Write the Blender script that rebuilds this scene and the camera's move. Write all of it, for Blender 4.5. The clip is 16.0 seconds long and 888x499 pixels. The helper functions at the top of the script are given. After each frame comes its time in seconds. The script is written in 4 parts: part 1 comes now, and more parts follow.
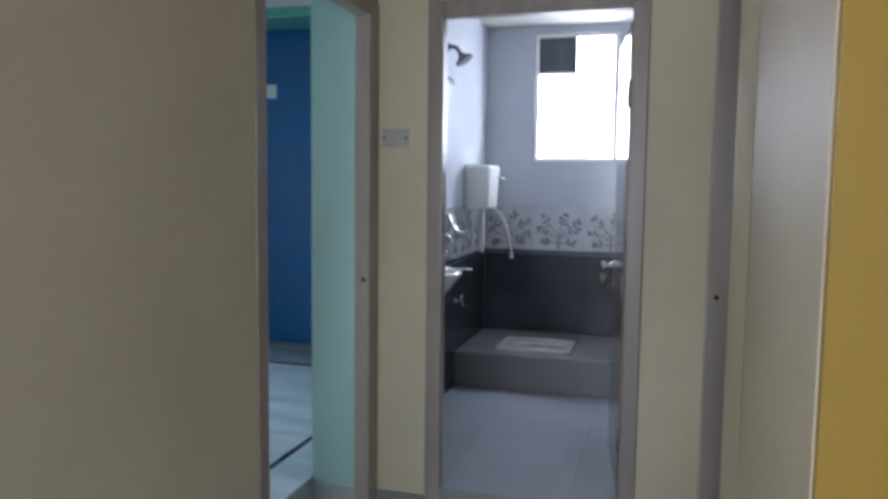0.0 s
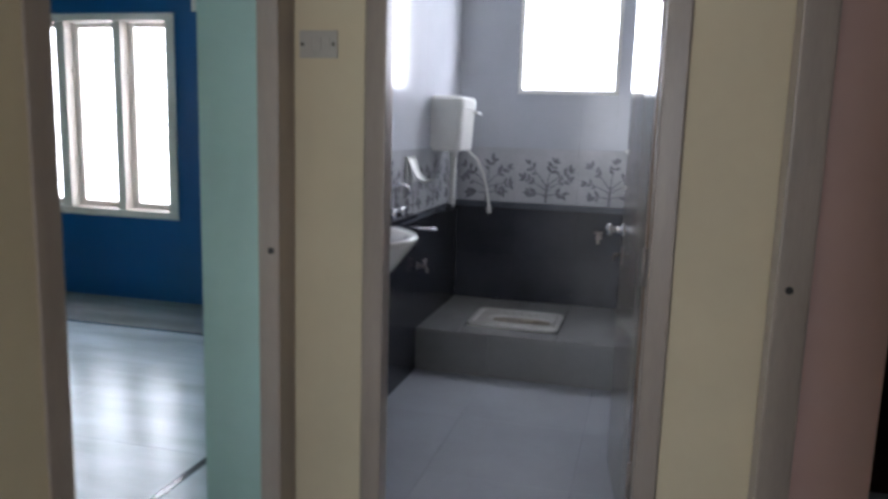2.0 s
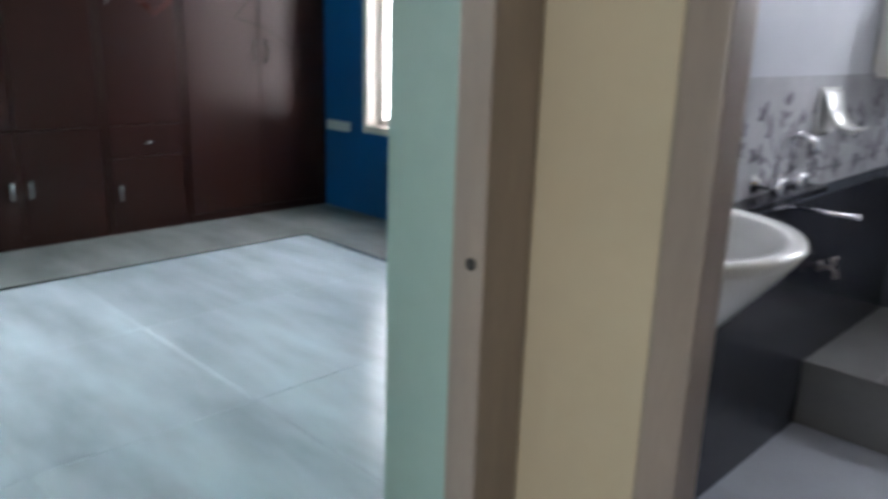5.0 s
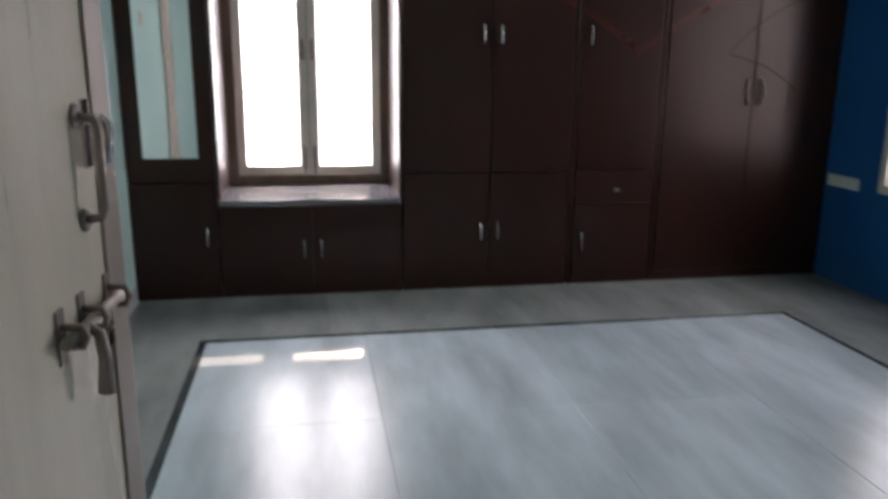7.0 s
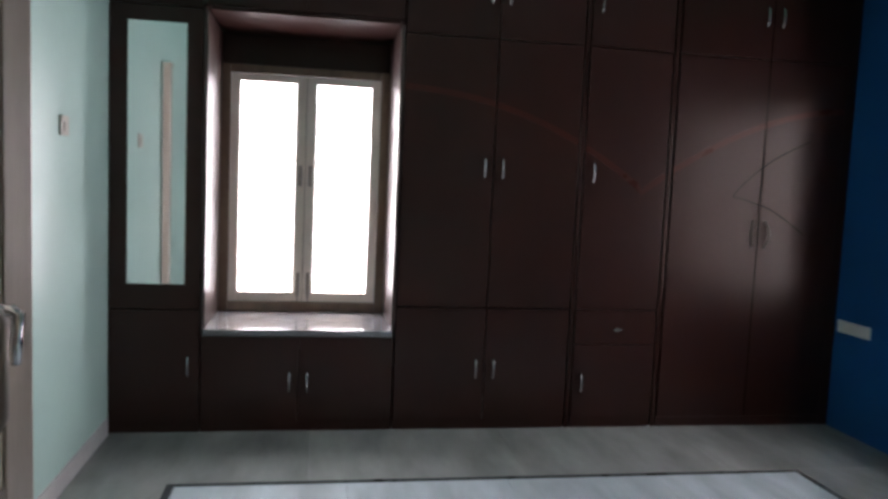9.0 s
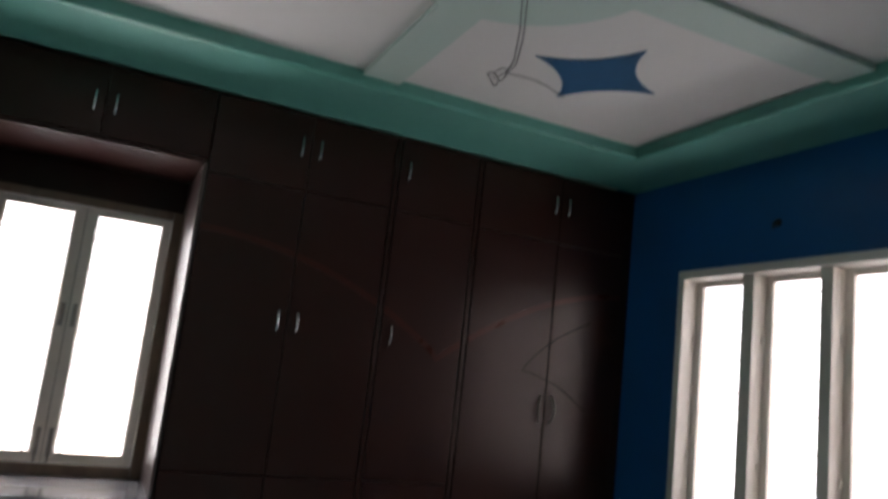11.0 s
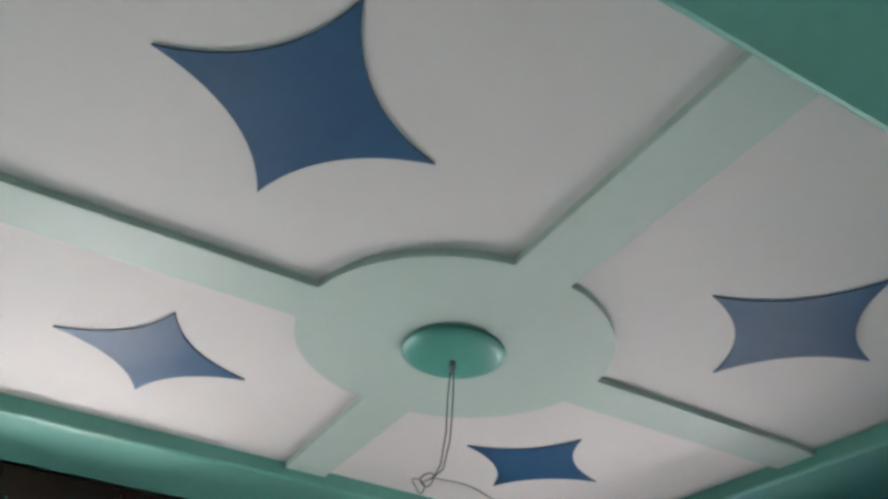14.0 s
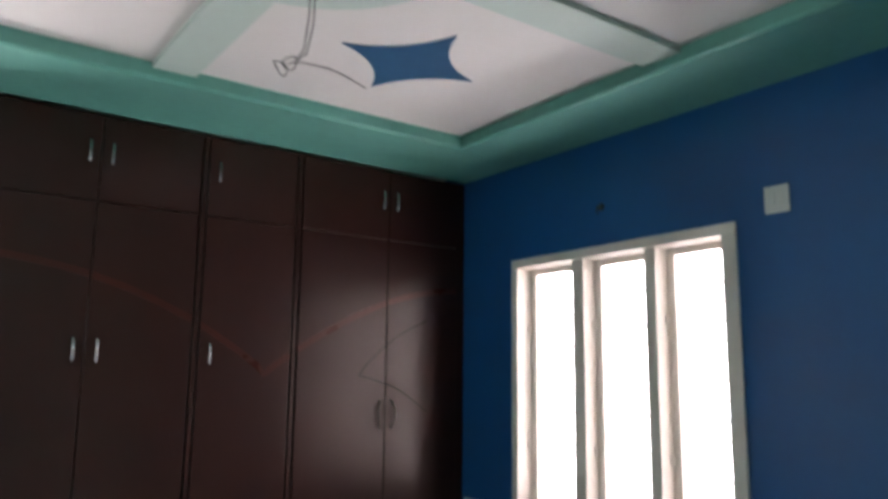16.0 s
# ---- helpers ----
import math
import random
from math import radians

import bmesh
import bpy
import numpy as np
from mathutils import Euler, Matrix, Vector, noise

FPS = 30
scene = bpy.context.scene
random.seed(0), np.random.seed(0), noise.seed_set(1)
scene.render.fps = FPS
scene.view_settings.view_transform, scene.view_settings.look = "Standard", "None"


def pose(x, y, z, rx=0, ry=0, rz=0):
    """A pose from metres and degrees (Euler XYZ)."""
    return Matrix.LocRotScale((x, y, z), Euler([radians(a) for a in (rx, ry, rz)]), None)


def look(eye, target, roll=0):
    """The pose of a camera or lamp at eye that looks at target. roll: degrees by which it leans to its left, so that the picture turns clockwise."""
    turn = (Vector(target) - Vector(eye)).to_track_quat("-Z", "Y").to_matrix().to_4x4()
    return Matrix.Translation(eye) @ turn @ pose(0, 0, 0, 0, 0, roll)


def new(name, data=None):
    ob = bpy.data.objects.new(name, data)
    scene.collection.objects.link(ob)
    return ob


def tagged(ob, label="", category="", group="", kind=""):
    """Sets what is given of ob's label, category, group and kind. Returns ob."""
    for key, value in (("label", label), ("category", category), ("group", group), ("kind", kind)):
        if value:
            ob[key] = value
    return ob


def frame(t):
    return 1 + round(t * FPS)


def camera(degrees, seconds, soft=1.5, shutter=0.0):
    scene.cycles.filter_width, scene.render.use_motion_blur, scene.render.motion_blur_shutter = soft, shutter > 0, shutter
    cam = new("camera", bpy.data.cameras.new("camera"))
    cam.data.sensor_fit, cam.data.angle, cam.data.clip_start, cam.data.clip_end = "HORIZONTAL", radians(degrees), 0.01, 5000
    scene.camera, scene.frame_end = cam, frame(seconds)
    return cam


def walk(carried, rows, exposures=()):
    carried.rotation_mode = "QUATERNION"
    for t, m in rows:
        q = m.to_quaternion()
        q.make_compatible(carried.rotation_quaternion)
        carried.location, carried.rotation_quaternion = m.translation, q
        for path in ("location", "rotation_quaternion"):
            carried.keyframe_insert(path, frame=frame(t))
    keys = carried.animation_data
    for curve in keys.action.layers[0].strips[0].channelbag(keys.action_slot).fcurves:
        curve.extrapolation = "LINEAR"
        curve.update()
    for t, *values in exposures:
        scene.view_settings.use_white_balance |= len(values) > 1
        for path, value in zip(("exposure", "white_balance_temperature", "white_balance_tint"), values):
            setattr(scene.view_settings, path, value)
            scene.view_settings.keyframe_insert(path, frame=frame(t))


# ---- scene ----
cam = camera(60.5, 16.0, soft=3.2, shutter=0.5)
PATH = [
    (0, (1.696, -3.262, 1.457), (1.141, -1.349, 1.280), 0.7),
    (0.5, (1.652, -2.949, 1.432), (1.155, -1.027, 1.191), 2.3),
    (0.7, (1.617, -2.866, 1.445), (1.173, -0.932, 1.194), 2.1),
    (1, (1.580, -2.741, 1.446), (1.138, -0.811, 1.162), 0.7),
    (1.5, (1.525, -2.464, 1.419), (0.998, -0.559, 1.117), 0.2),
    (2, (1.511, -2.195, 1.416), (1.012, -0.285, 1.093), 1.7),
    (2.5, (1.487, -1.955, 1.385), (1.141, -0.029, 0.973), 2.7),
    (2.6, (1.467, -1.900, 1.384), (1.156, 0.028, 0.954), 2.9),
    (3, (1.376, -1.667, 1.407), (1.246, 0.286, 0.994), 1.7),
    (3.5, (1.321, -1.443, 1.390), (1.180, 0.500, 0.937), 1.1),
    (4, (1.278, -1.124, 1.371), (0.816, 0.769, 0.922), 3.3),
    (4.2, (1.345, -1.051, 1.363), (0.677, 0.779, 0.913), 2.5),
    (4.5, (1.230, -0.940, 1.347), (0.287, 0.760, 0.879), 0.9),
    (5, (1.173, -0.879, 1.354), (-0.186, 0.488, 0.821), 1.8),
    (5.2, (1.147, -0.866, 1.375), (-0.289, 0.397, 0.790), 1.7),
    (7.3, (0.590, -0.497, 1.369), (-1.368, -0.298, 1.015), -0.3),
    (7.5, (0.600, -0.472, 1.340), (-1.377, -0.321, 1.079), -0.5),
    (8, (0.534, -0.439, 1.351), (-1.452, -0.291, 1.162), 0.5),
    (8.2, (0.518, -0.441, 1.403), (-1.468, -0.272, 1.241), 1.4),
    (10.3, (0.284, -0.540, 1.494), (-1.589, 0.155, 1.400), 2.1),
    (10.4, (0.296, -0.512, 1.474), (-1.572, 0.201, 1.447), 2.8),
    (10.5, (0.283, -0.495, 1.506), (-1.571, 0.255, 1.536), 4.1),
    (11, (0.231, -0.453, 1.337), (-1.565, 0.361, 1.673), 6.4),
    (11.5, (0.209, -0.429, 1.389), (-1.533, 0.412, 1.898), 7.4),
    (12, (0.165, -0.389, 1.449), (-1.533, 0.414, 2.135), 7.5),
    (12.5, (0.112, -0.361, 1.499), (-1.512, 0.426, 2.361), 8.0),
    (13, (0.061, -0.342, 1.507), (-1.504, 0.445, 2.472), 8.6),
    (13.6, (0.087, -0.341, 1.534), (-1.358, 0.383, 2.712), 5.4),
    (14, (0.137, -0.363, 1.535), (-1.301, 0.349, 2.728), 4.3),
    (14.5, (0.137, -0.329, 1.510), (-1.465, 0.481, 2.392), 4.1),
    (15, (0.149, -0.324, 1.488), (-1.478, 0.612, 2.178), 2.6),
    (15.2, (0.131, -0.308, 1.473), (-1.509, 0.662, 2.082), 1.5),
    (15.5, (0.115, -0.287, 1.462), (-1.524, 0.742, 1.967), 1.3),
    (16, (0.093, -0.222, 1.442), (-1.507, 0.930, 1.776), 0.7),
]
walk(cam, [(t, look(eye, target, roll)) for t, eye, target, roll in PATH], [(0.0, 1.55, 5300, 10), (0.5, 1.58, 5420, 11), (1.5, 1.7, 5700, 11), (2.5, 1.05, 6200, 12), (3.0, 1.4, 6800, 16), (3.5, 1.72, 6450, 14), (4.0, 1.65, 5900, 10), (4.5, 1.7, 5800, 10), (5.2, 1.8, 6050, 10), (6.0, 1.35, 6200, 12), (7.3, 0.9, 6450, 20), (8.2, 0.85, 6450, 20), (10.3, 1.32, 6400, 14), (11.0, 0.25, 6500, 14), (11.5, -0.2, 6500, 14), (12.0, 0.2, 6550, 11), (12.5, 0.95, 6600, 9), (13.0, 1.33, 6600, 12), (14.0, 1.38, 6550, 14), (14.5, 1.52, 6650, 16), (15.0, 1.5, 6600, 18), (16.0, 1.45, 6600, 18)])

# ---- world, sun and daylight ----
world = bpy.data.worlds.new("sky")
scene.world = world
world.use_nodes = True
wt = world.node_tree
sky = wt.nodes.new("ShaderNodeTexSky")
sky.sky_type = "NISHITA"
sky.sun_disc = False
sky.sun_elevation = radians(31.5)
sky.sun_rotation = radians(-96)
wt.links.new(sky.outputs[0], wt.nodes["Background"].inputs[0])
wt.nodes["Background"].inputs[1].default_value = 0.05

sun = new("sun", bpy.data.lights.new("sun", "SUN"))
sun.data.energy, sun.data.angle, sun.data.color = 2.4, radians(0.5), (1.0, 0.76, 0.53)
sun.matrix_world = look((-7.66, 0.84, 4.72), (0, 0, 0))


def daylight(name, eye, target, w, h, watts, color=(1.0, 0.97, 0.98)):
    """The sky's light in one window opening."""
    lamp = new(name, bpy.data.lights.new(name, "AREA"))
    lamp.data.shape, lamp.data.size, lamp.data.size_y = "RECTANGLE", w, h
    lamp.data.energy, lamp.data.color = watts, color
    lamp.matrix_world = look(eye, target)
    return lamp


daylight("daylight_west_window", (-4.66, -0.545, 1.4), (0, -0.545, 1.4), 1.0, 1.5, 27)
daylight("daylight_north_window", (-2.665, 3.02, 1.4), (-2.665, 0, 1.4), 1.55, 1.55, 30)
daylight("daylight_bath_window", (0.985, 3.0, 2.13), (0.985, 0, 2.13), 0.62, 1.0, 11.5)
# window behind the camera is unseen, added to light the passage
daylight("daylight_unseen_living_window", (1.35, -6.1, 1.5), (1.35, 0, 1.5), 1.7, 1.6, 22, (1.0, 0.97, 0.96))

# ---- materials ----


def material(name, color, rough=0.5, metal=0.0, var=0.12, scale=3.0, grain=40.0, bump=0.05, stretch=(1, 1, 1),
             spec=0.5, coat=0.0, transmission=0.0, per_object=0.0, color2=None, rough_var=0.07, fine_mix=0.12, tint=None):
    """A surface with broad stains, fine grain and a little relief."""
    m = bpy.data.materials.new(name)
    m.use_nodes = True
    t = m.node_tree
    bsdf = t.nodes["Principled BSDF"]
    coord = t.nodes.new("ShaderNodeTexCoord")
    geo = t.nodes.new("ShaderNodeNewGeometry")
    mp = t.nodes.new("ShaderNodeMapping")
    mp.inputs["Scale"].default_value = stretch
    t.links.new(geo.outputs["Position"], mp.inputs[0])
    broad, fine = t.nodes.new("ShaderNodeTexNoise"), t.nodes.new("ShaderNodeTexNoise")
    broad.inputs["Scale"].default_value, broad.inputs["Detail"].default_value = scale, 5
    fine.inputs["Scale"].default_value, fine.inputs["Detail"].default_value = grain, 4
    for n in (broad, fine):
        t.links.new(mp.outputs[0], n.inputs["Vector"])
    ramp = t.nodes.new("ShaderNodeValToRGB")
    lo = color2 or [c * (1 - var) for c in color]
    ramp.color_ramp.elements[0].color = (*lo, 1)
    ramp.color_ramp.elements[0].position = 0.3
    ramp.color_ramp.elements[1].color = (*[min(1, c * (1 + var * 0.5)) for c in color], 1)
    ramp.color_ramp.elements[1].position = 0.7
    t.links.new(broad.outputs[0], ramp.inputs[0])
    mix = t.nodes.new("ShaderNodeMixRGB")
    mix.blend_type, mix.inputs[0].default_value = "OVERLAY", fine_mix
    t.links.new(ramp.outputs[0], mix.inputs[1])
    t.links.new(fine.outputs[0], mix.inputs[2])
    last = mix.outputs[0]
    if per_object:
        info = t.nodes.new("ShaderNodeObjectInfo")
        hsv = t.nodes.new("ShaderNodeHueSaturation")
        rng = t.nodes.new("ShaderNodeMapRange")
        rng.inputs[3].default_value, rng.inputs[4].default_value = 1 - per_object, 1 + per_object
        t.links.new(info.outputs["Random"], rng.inputs[0])
        t.links.new(rng.outputs[0], hsv.inputs["Value"])
        t.links.new(last, hsv.inputs["Color"])
        last = hsv.outputs[0]
    t.links.new(last, bsdf.inputs["Base Color"])
    rr = t.nodes.new("ShaderNodeMapRange")
    rr.inputs[3].default_value, rr.inputs[4].default_value = rough * (1 - rough_var), min(1, rough * (1 + rough_var))
    t.links.new(broad.outputs[0], rr.inputs[0])
    t.links.new(rr.outputs[0], bsdf.inputs["Roughness"])
    bsdf.inputs["Metallic"].default_value = metal
    bsdf.inputs["Specular IOR Level"].default_value = spec
    if tint:
        bsdf.inputs["Specular Tint"].default_value = (*tint, 1)
    bsdf.inputs["Coat Weight"].default_value = coat
    bsdf.inputs["Transmission Weight"].default_value = transmission
    if bump:
        b = t.nodes.new("ShaderNodeBump")
        b.inputs["Strength"].default_value, b.inputs["Distance"].default_value = bump, 0.004
        t.links.new(fine.outputs[0], b.inputs["Height"])
        t.links.new(b.outputs[0], bsdf.inputs["Normal"])
    return m


M = {}
M["cream"] = material("cream_paint", (0.66, 0.57, 0.395), 0.6, var=0.10, scale=1.3, grain=25, bump=0.05, fine_mix=0.04)
M["yellow"] = material("yellow_paint", (0.40, 0.25, 0.035), 0.5, spec=0.3, var=0.08, scale=1.3, grain=25, bump=0.05, fine_mix=0.04)
M["aqua"] = material("aqua_paint", (0.44, 0.62, 0.58), 0.4, var=0.08, scale=1.2, grain=25, bump=0.05, fine_mix=0.04)
M["blue"] = material("blue_paint", (0.007, 0.098, 0.285), 0.38, var=0.10, scale=1.2, grain=25, bump=0.05, fine_mix=0.04)
M["pink"] = material("pink_paint", (0.72, 0.49, 0.43), 0.5, var=0.08, scale=1.2, grain=25, bump=0.05, fine_mix=0.04)
M["frame"] = material("door_frame_paint", (0.37, 0.31, 0.265), 0.35, var=0.18, scale=2.0, grain=30, bump=0.1, stretch=(6, 6, 0.7))
M["brownedge"] = material("brown_teak_edge", (0.24, 0.15, 0.095), 0.4, var=0.25, scale=2, grain=40, bump=0.05, stretch=(6, 6, 0.7))
M["leaf"] = material("door_leaf_paint", (0.79, 0.72, 0.605), 0.28, var=0.10, scale=2, grain=30, bump=0.08, stretch=(5, 5, 0.6))
M["bathleaf"] = material("grey_laminate", (0.46, 0.42, 0.38), 0.16, var=0.10, scale=2, grain=50, bump=0.02, stretch=(4, 4, 0.5), coat=0.3)
M["white"] = material("white_ceiling_paint", (0.66, 0.63, 0.61), 0.65, var=0.04, scale=1.0, grain=20, bump=0.04, spec=0.3, fine_mix=0.04)
M["hallceil"] = material("cream_ceiling_paint", (0.78, 0.74, 0.66), 0.6, var=0.05, scale=1.0, grain=20, bump=0.05, fine_mix=0.04)
M["palegreen"] = material("pale_green_paint", (0.45, 0.55, 0.50), 0.55, var=0.05, scale=1.0, grain=20, bump=0.05, fine_mix=0.04)
M["green"] = material("sea_green_paint", (0.125, 0.365, 0.30), 0.42, var=0.07, scale=1.2, grain=20, bump=0.06)
M["rosegreen"] = material("deep_green_gloss", (0.075, 0.32, 0.26), 0.45, var=0.10, scale=6, grain=20, bump=0.03)
M["star"] = material("star_blue_paint", (0.023, 0.090, 0.185), 0.5, var=0.08, scale=2.0, grain=20, bump=0.04, spec=0.22)
M["wood"] = material("dark_wenge_laminate", (0.0245, 0.0076, 0.0058), 0.28, var=0.12, scale=1.5, grain=60, bump=0.0, stretch=(3, 3, 0.6), spec=0.36, rough_var=0.0, fine_mix=0.03, tint=(1.0, 0.9, 0.86))
M["lining"] = material("polished_dark_lining", (0.034, 0.015, 0.012), 0.34, var=0.12, scale=1.5, grain=60, bump=0.0, stretch=(3, 3, 0.6), spec=1.0, fine_mix=0.03)
M["inlay"] = material("reddish_veneer_inlay", (0.056, 0.0135, 0.0090), 0.28, var=0.15, scale=4, bump=0.0, spec=0.36, fine_mix=0.03, tint=(1.0, 0.86, 0.8))
# serves the inlaid lines and the shade painted at the door joint
M["groove"] = material("dark_inlay_and_joint_shade", (0.004, 0.002, 0.002), 0.5, var=0.2, scale=4, bump=0.0, spec=0.08)
M["marble"] = material("pale_marble", (0.55, 0.635, 0.685), 0.24, var=0.30, scale=1.7, grain=8, bump=0.0, spec=0.4, stretch=(0.6, 2.2, 1), coat=0.0, per_object=0.05)
M["border"] = material("grey_green_marble", (0.31, 0.33, 0.32), 0.22, var=0.30, scale=1.8, grain=8, bump=0.0, stretch=(0.7, 2.0, 1), per_object=0.06)
M["strip"] = material("black_stone_strip", (0.07, 0.08, 0.085), 0.15, var=0.3, scale=5, bump=0.0)
M["darktile"] = material("charcoal_tile", (0.030, 0.032, 0.042), 0.22, var=0.30, scale=3, grain=60, bump=0.02, per_object=0.12)
M["bordertile"] = material("slate_border_tile", (0.09, 0.10, 0.12), 0.25, var=0.25, scale=6, grain=60, bump=0.03)
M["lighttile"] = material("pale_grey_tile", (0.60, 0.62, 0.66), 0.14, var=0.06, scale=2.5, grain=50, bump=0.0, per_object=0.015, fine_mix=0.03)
M["greytile"] = material("pale_grey_tile_north", (0.47, 0.49, 0.53), 0.15, var=0.06, scale=2.5, grain=50, bump=0.0, per_object=0.012, fine_mix=0.03)
M["decortile"] = material("grey_decor_tile", (0.48, 0.48, 0.50), 0.2, var=0.14, scale=5, grain=60, bump=0.01, per_object=0.03)
M["motif"] = material("charcoal_print", (0.205, 0.205, 0.225), 0.25, var=0.3, scale=8, bump=0.0)
M["floortile"] = material("grey_floor_tile", (0.36, 0.375, 0.41), 0.13, var=0.10, scale=2.0, grain=30, bump=0.0, fine_mix=0.04, per_object=0.04)
M["platform"] = material("grey_platform_tile", (0.21, 0.21, 0.205), 0.26, fine_mix=0.06, var=0.14, scale=3, grain=60, bump=0.04, per_object=0.03)
M["lightgrout"] = material("pale_grout", (0.52, 0.54, 0.57), 0.8, var=0.1, scale=8, bump=0.05)
M["sill"] = material("polished_grey_granite", (0.17, 0.17, 0.18), 0.10, var=0.2, scale=9, grain=80, bump=0.0, spec=0.7, fine_mix=0.03)
M["switchgrey"] = material("aged_switch_plastic", (0.50, 0.47, 0.42), 0.35, var=0.1, scale=6, bump=0.0)
M["pull"] = material("dull_brown_metal", (0.33, 0.29, 0.265), 0.42, metal=0.7, var=0.15, scale=9, bump=0.0)
M["skirting"] = material("pale_marble_skirting", (0.58, 0.57, 0.58), 0.2, var=0.15, scale=3, bump=0.0)
M["grout"] = material("grey_grout", (0.20, 0.20, 0.20), 0.9, var=0.2, scale=8, bump=0.1)
M["ceramic"] = material("white_ceramic", (0.78, 0.78, 0.75), 0.12, var=0.03, scale=3, bump=0.0, coat=0.3)
M["pan"] = material("worn_pan_ceramic", (0.43, 0.42, 0.395), 0.22, var=0.12, scale=6, bump=0.0)
M["dirty"] = material("stained_ceramic", (0.45, 0.40, 0.34), 0.25, var=0.35, scale=9, bump=0.0)
M["plastic"] = material("white_plastic", (0.74, 0.73, 0.69), 0.3, var=0.05, scale=3, bump=0.0)
M["chrome"] = material("chrome", (0.75, 0.75, 0.77), 0.14, metal=1.0, var=0.05, scale=9, bump=0.0)
M["steel"] = material("brushed_steel", (0.44, 0.43, 0.42), 0.34, metal=1.0, var=0.1, scale=9, bump=0.0)
M["gunmetal"] = material("dull_dark_chrome", (0.17, 0.17, 0.175), 0.38, metal=0.8, var=0.15, scale=9, bump=0.0)
M["bronze"] = material("dark_bronze", (0.10, 0.085, 0.075), 0.3, metal=1.0, var=0.2, scale=9, bump=0.0)
M["black"] = material("black_rubber", (0.02, 0.02, 0.02), 0.5, var=0.2, scale=9, bump=0.0)
M["winframe"] = material("beige_window_paint", (0.82, 0.735, 0.66), 0.4, var=0.12, scale=2, grain=40, bump=0.06)
M["winwood"] = material("brown_window_wood", (0.20, 0.13, 0.09), 0.35, var=0.25, scale=3, grain=40, bump=0.06, stretch=(6, 6, 0.8))
M["concrete"] = material("grey_render", (0.35, 0.34, 0.32), 0.9, var=0.2, scale=2, bump=0.2)
M["mirror"] = material("mirror", (0.88, 0.90, 0.90), 0.03, metal=1.0, var=0.0, scale=1, bump=0.0)
M["glass"] = material("window_glass", (1, 1, 1), 0.0, var=0.0, bump=0.0, transmission=1.0)
M["wire"] = material("grey_wire", (0.10, 0.09, 0.085), 0.5, var=0.2, scale=9, bump=0.0)

# ---- mesh helpers ----


def box(bm, x0, x1, y0, y1, z0, z1, bevel=0.0, mat=0):
    g = bmesh.ops.create_cube(bm, size=1.0)
    vs = g["verts"]
    for v in vs:
        v.co = Vector(((x0 + x1) / 2 + v.co.x * (x1 - x0), (y0 + y1) / 2 + v.co.y * (y1 - y0), (z0 + z1) / 2 + v.co.z * (z1 - z0)))
    fs = {f for v in vs for f in v.link_faces}
    for f in fs:
        f.material_index = mat
    if bevel:
        es = {e for v in vs for e in v.link_edges}
        bmesh.ops.bevel(bm, geom=list(es), offset=bevel, segments=2, affect="EDGES", profile=0.7)
    return bm


def slab_wall(axis, d0, d1, u, z, holes):
    """One connected wall with openings: u and z are the cuts, holes the open cells (i, j)."""
    bm = bmesh.new()
    at = {}

    def vert(i, j, k):
        if (i, j, k) not in at:
            d = (d0, d1)[k]
            at[i, j, k] = bm.verts.new((u[i], d, z[j]) if axis == "y" else (d, u[i], z[j]))
        return at[i, j, k]
    solid = {(i, j) for i in range(len(u) - 1) for j in range(len(z) - 1)} - set(holes)
    for i, j in solid:
        for k in (0, 1):
            bm.faces.new([vert(a, b, k) for a, b in ((i, j), (i + 1, j), (i + 1, j + 1), (i, j + 1))])
        for (di, dj), (p, q) in (((-1, 0), ((i, j), (i, j + 1))), ((1, 0), ((i + 1, j), (i + 1, j + 1))), ((0, -1), ((i, j), (i + 1, j))), ((0, 1), ((i, j + 1), (i + 1, j + 1)))):
            if (i + di, j + dj) not in solid:
                bm.faces.new([vert(*p, 0), vert(*q, 0), vert(*q, 1), vert(*p, 1)])
    return bm


def boxes(*rows, bevel=0.0):
    bm = bmesh.new()
    for r in rows:
        box(bm, *r, bevel=bevel)
    return bm


def tube(bm, pts, r, sides=8, radii=None):
    """A round bar along points."""
    pts = [Vector(p) for p in pts]
    rings, up = [], None
    for i, p in enumerate(pts):
        d = (pts[min(i + 1, len(pts) - 1)] - pts[max(i - 1, 0)]).normalized()
        if up is None:
            up = d.orthogonal().normalized()
        up = (up - d * up.dot(d)).normalized()
        side = d.cross(up)
        rad = radii[i] if radii else r
        rings.append([bm.verts.new(p + rad * (math.cos(a) * up + math.sin(a) * side)) for a in [2 * math.pi * k / sides for k in range(sides)]])
    for a, b in zip(rings, rings[1:]):
        for k in range(sides):
            bm.faces.new((a[k], a[(k + 1) % sides], b[(k + 1) % sides], b[k])).smooth = True
    bm.faces.new(rings[0][::-1])
    bm.faces.new(rings[-1])
    return bm


def lathe(bm, prof, centre, axis="z", sides=32):
    """A turned form: (radius, height) pairs round an axis."""
    c = Vector(centre)
    rings = []
    for r, h in prof:
        ring = []
        for k in range(sides):
            a = 2 * math.pi * k / sides
            u, v = r * math.cos(a), r * math.sin(a)
            off = {"z": (u, v, h), "x": (h, u, v), "y": (v, h, u)}[axis]
            ring.append(bm.verts.new(c + Vector(off)))
        rings.append(ring)
    for a, b in zip(rings, rings[1:]):
        for k in range(sides):
            bm.faces.new((a[k], a[(k + 1) % sides], b[(k + 1) % sides], b[k])).smooth = True
    bm.faces.new(rings[0][::-1])
    bm.faces.new(rings[-1])
    return bm


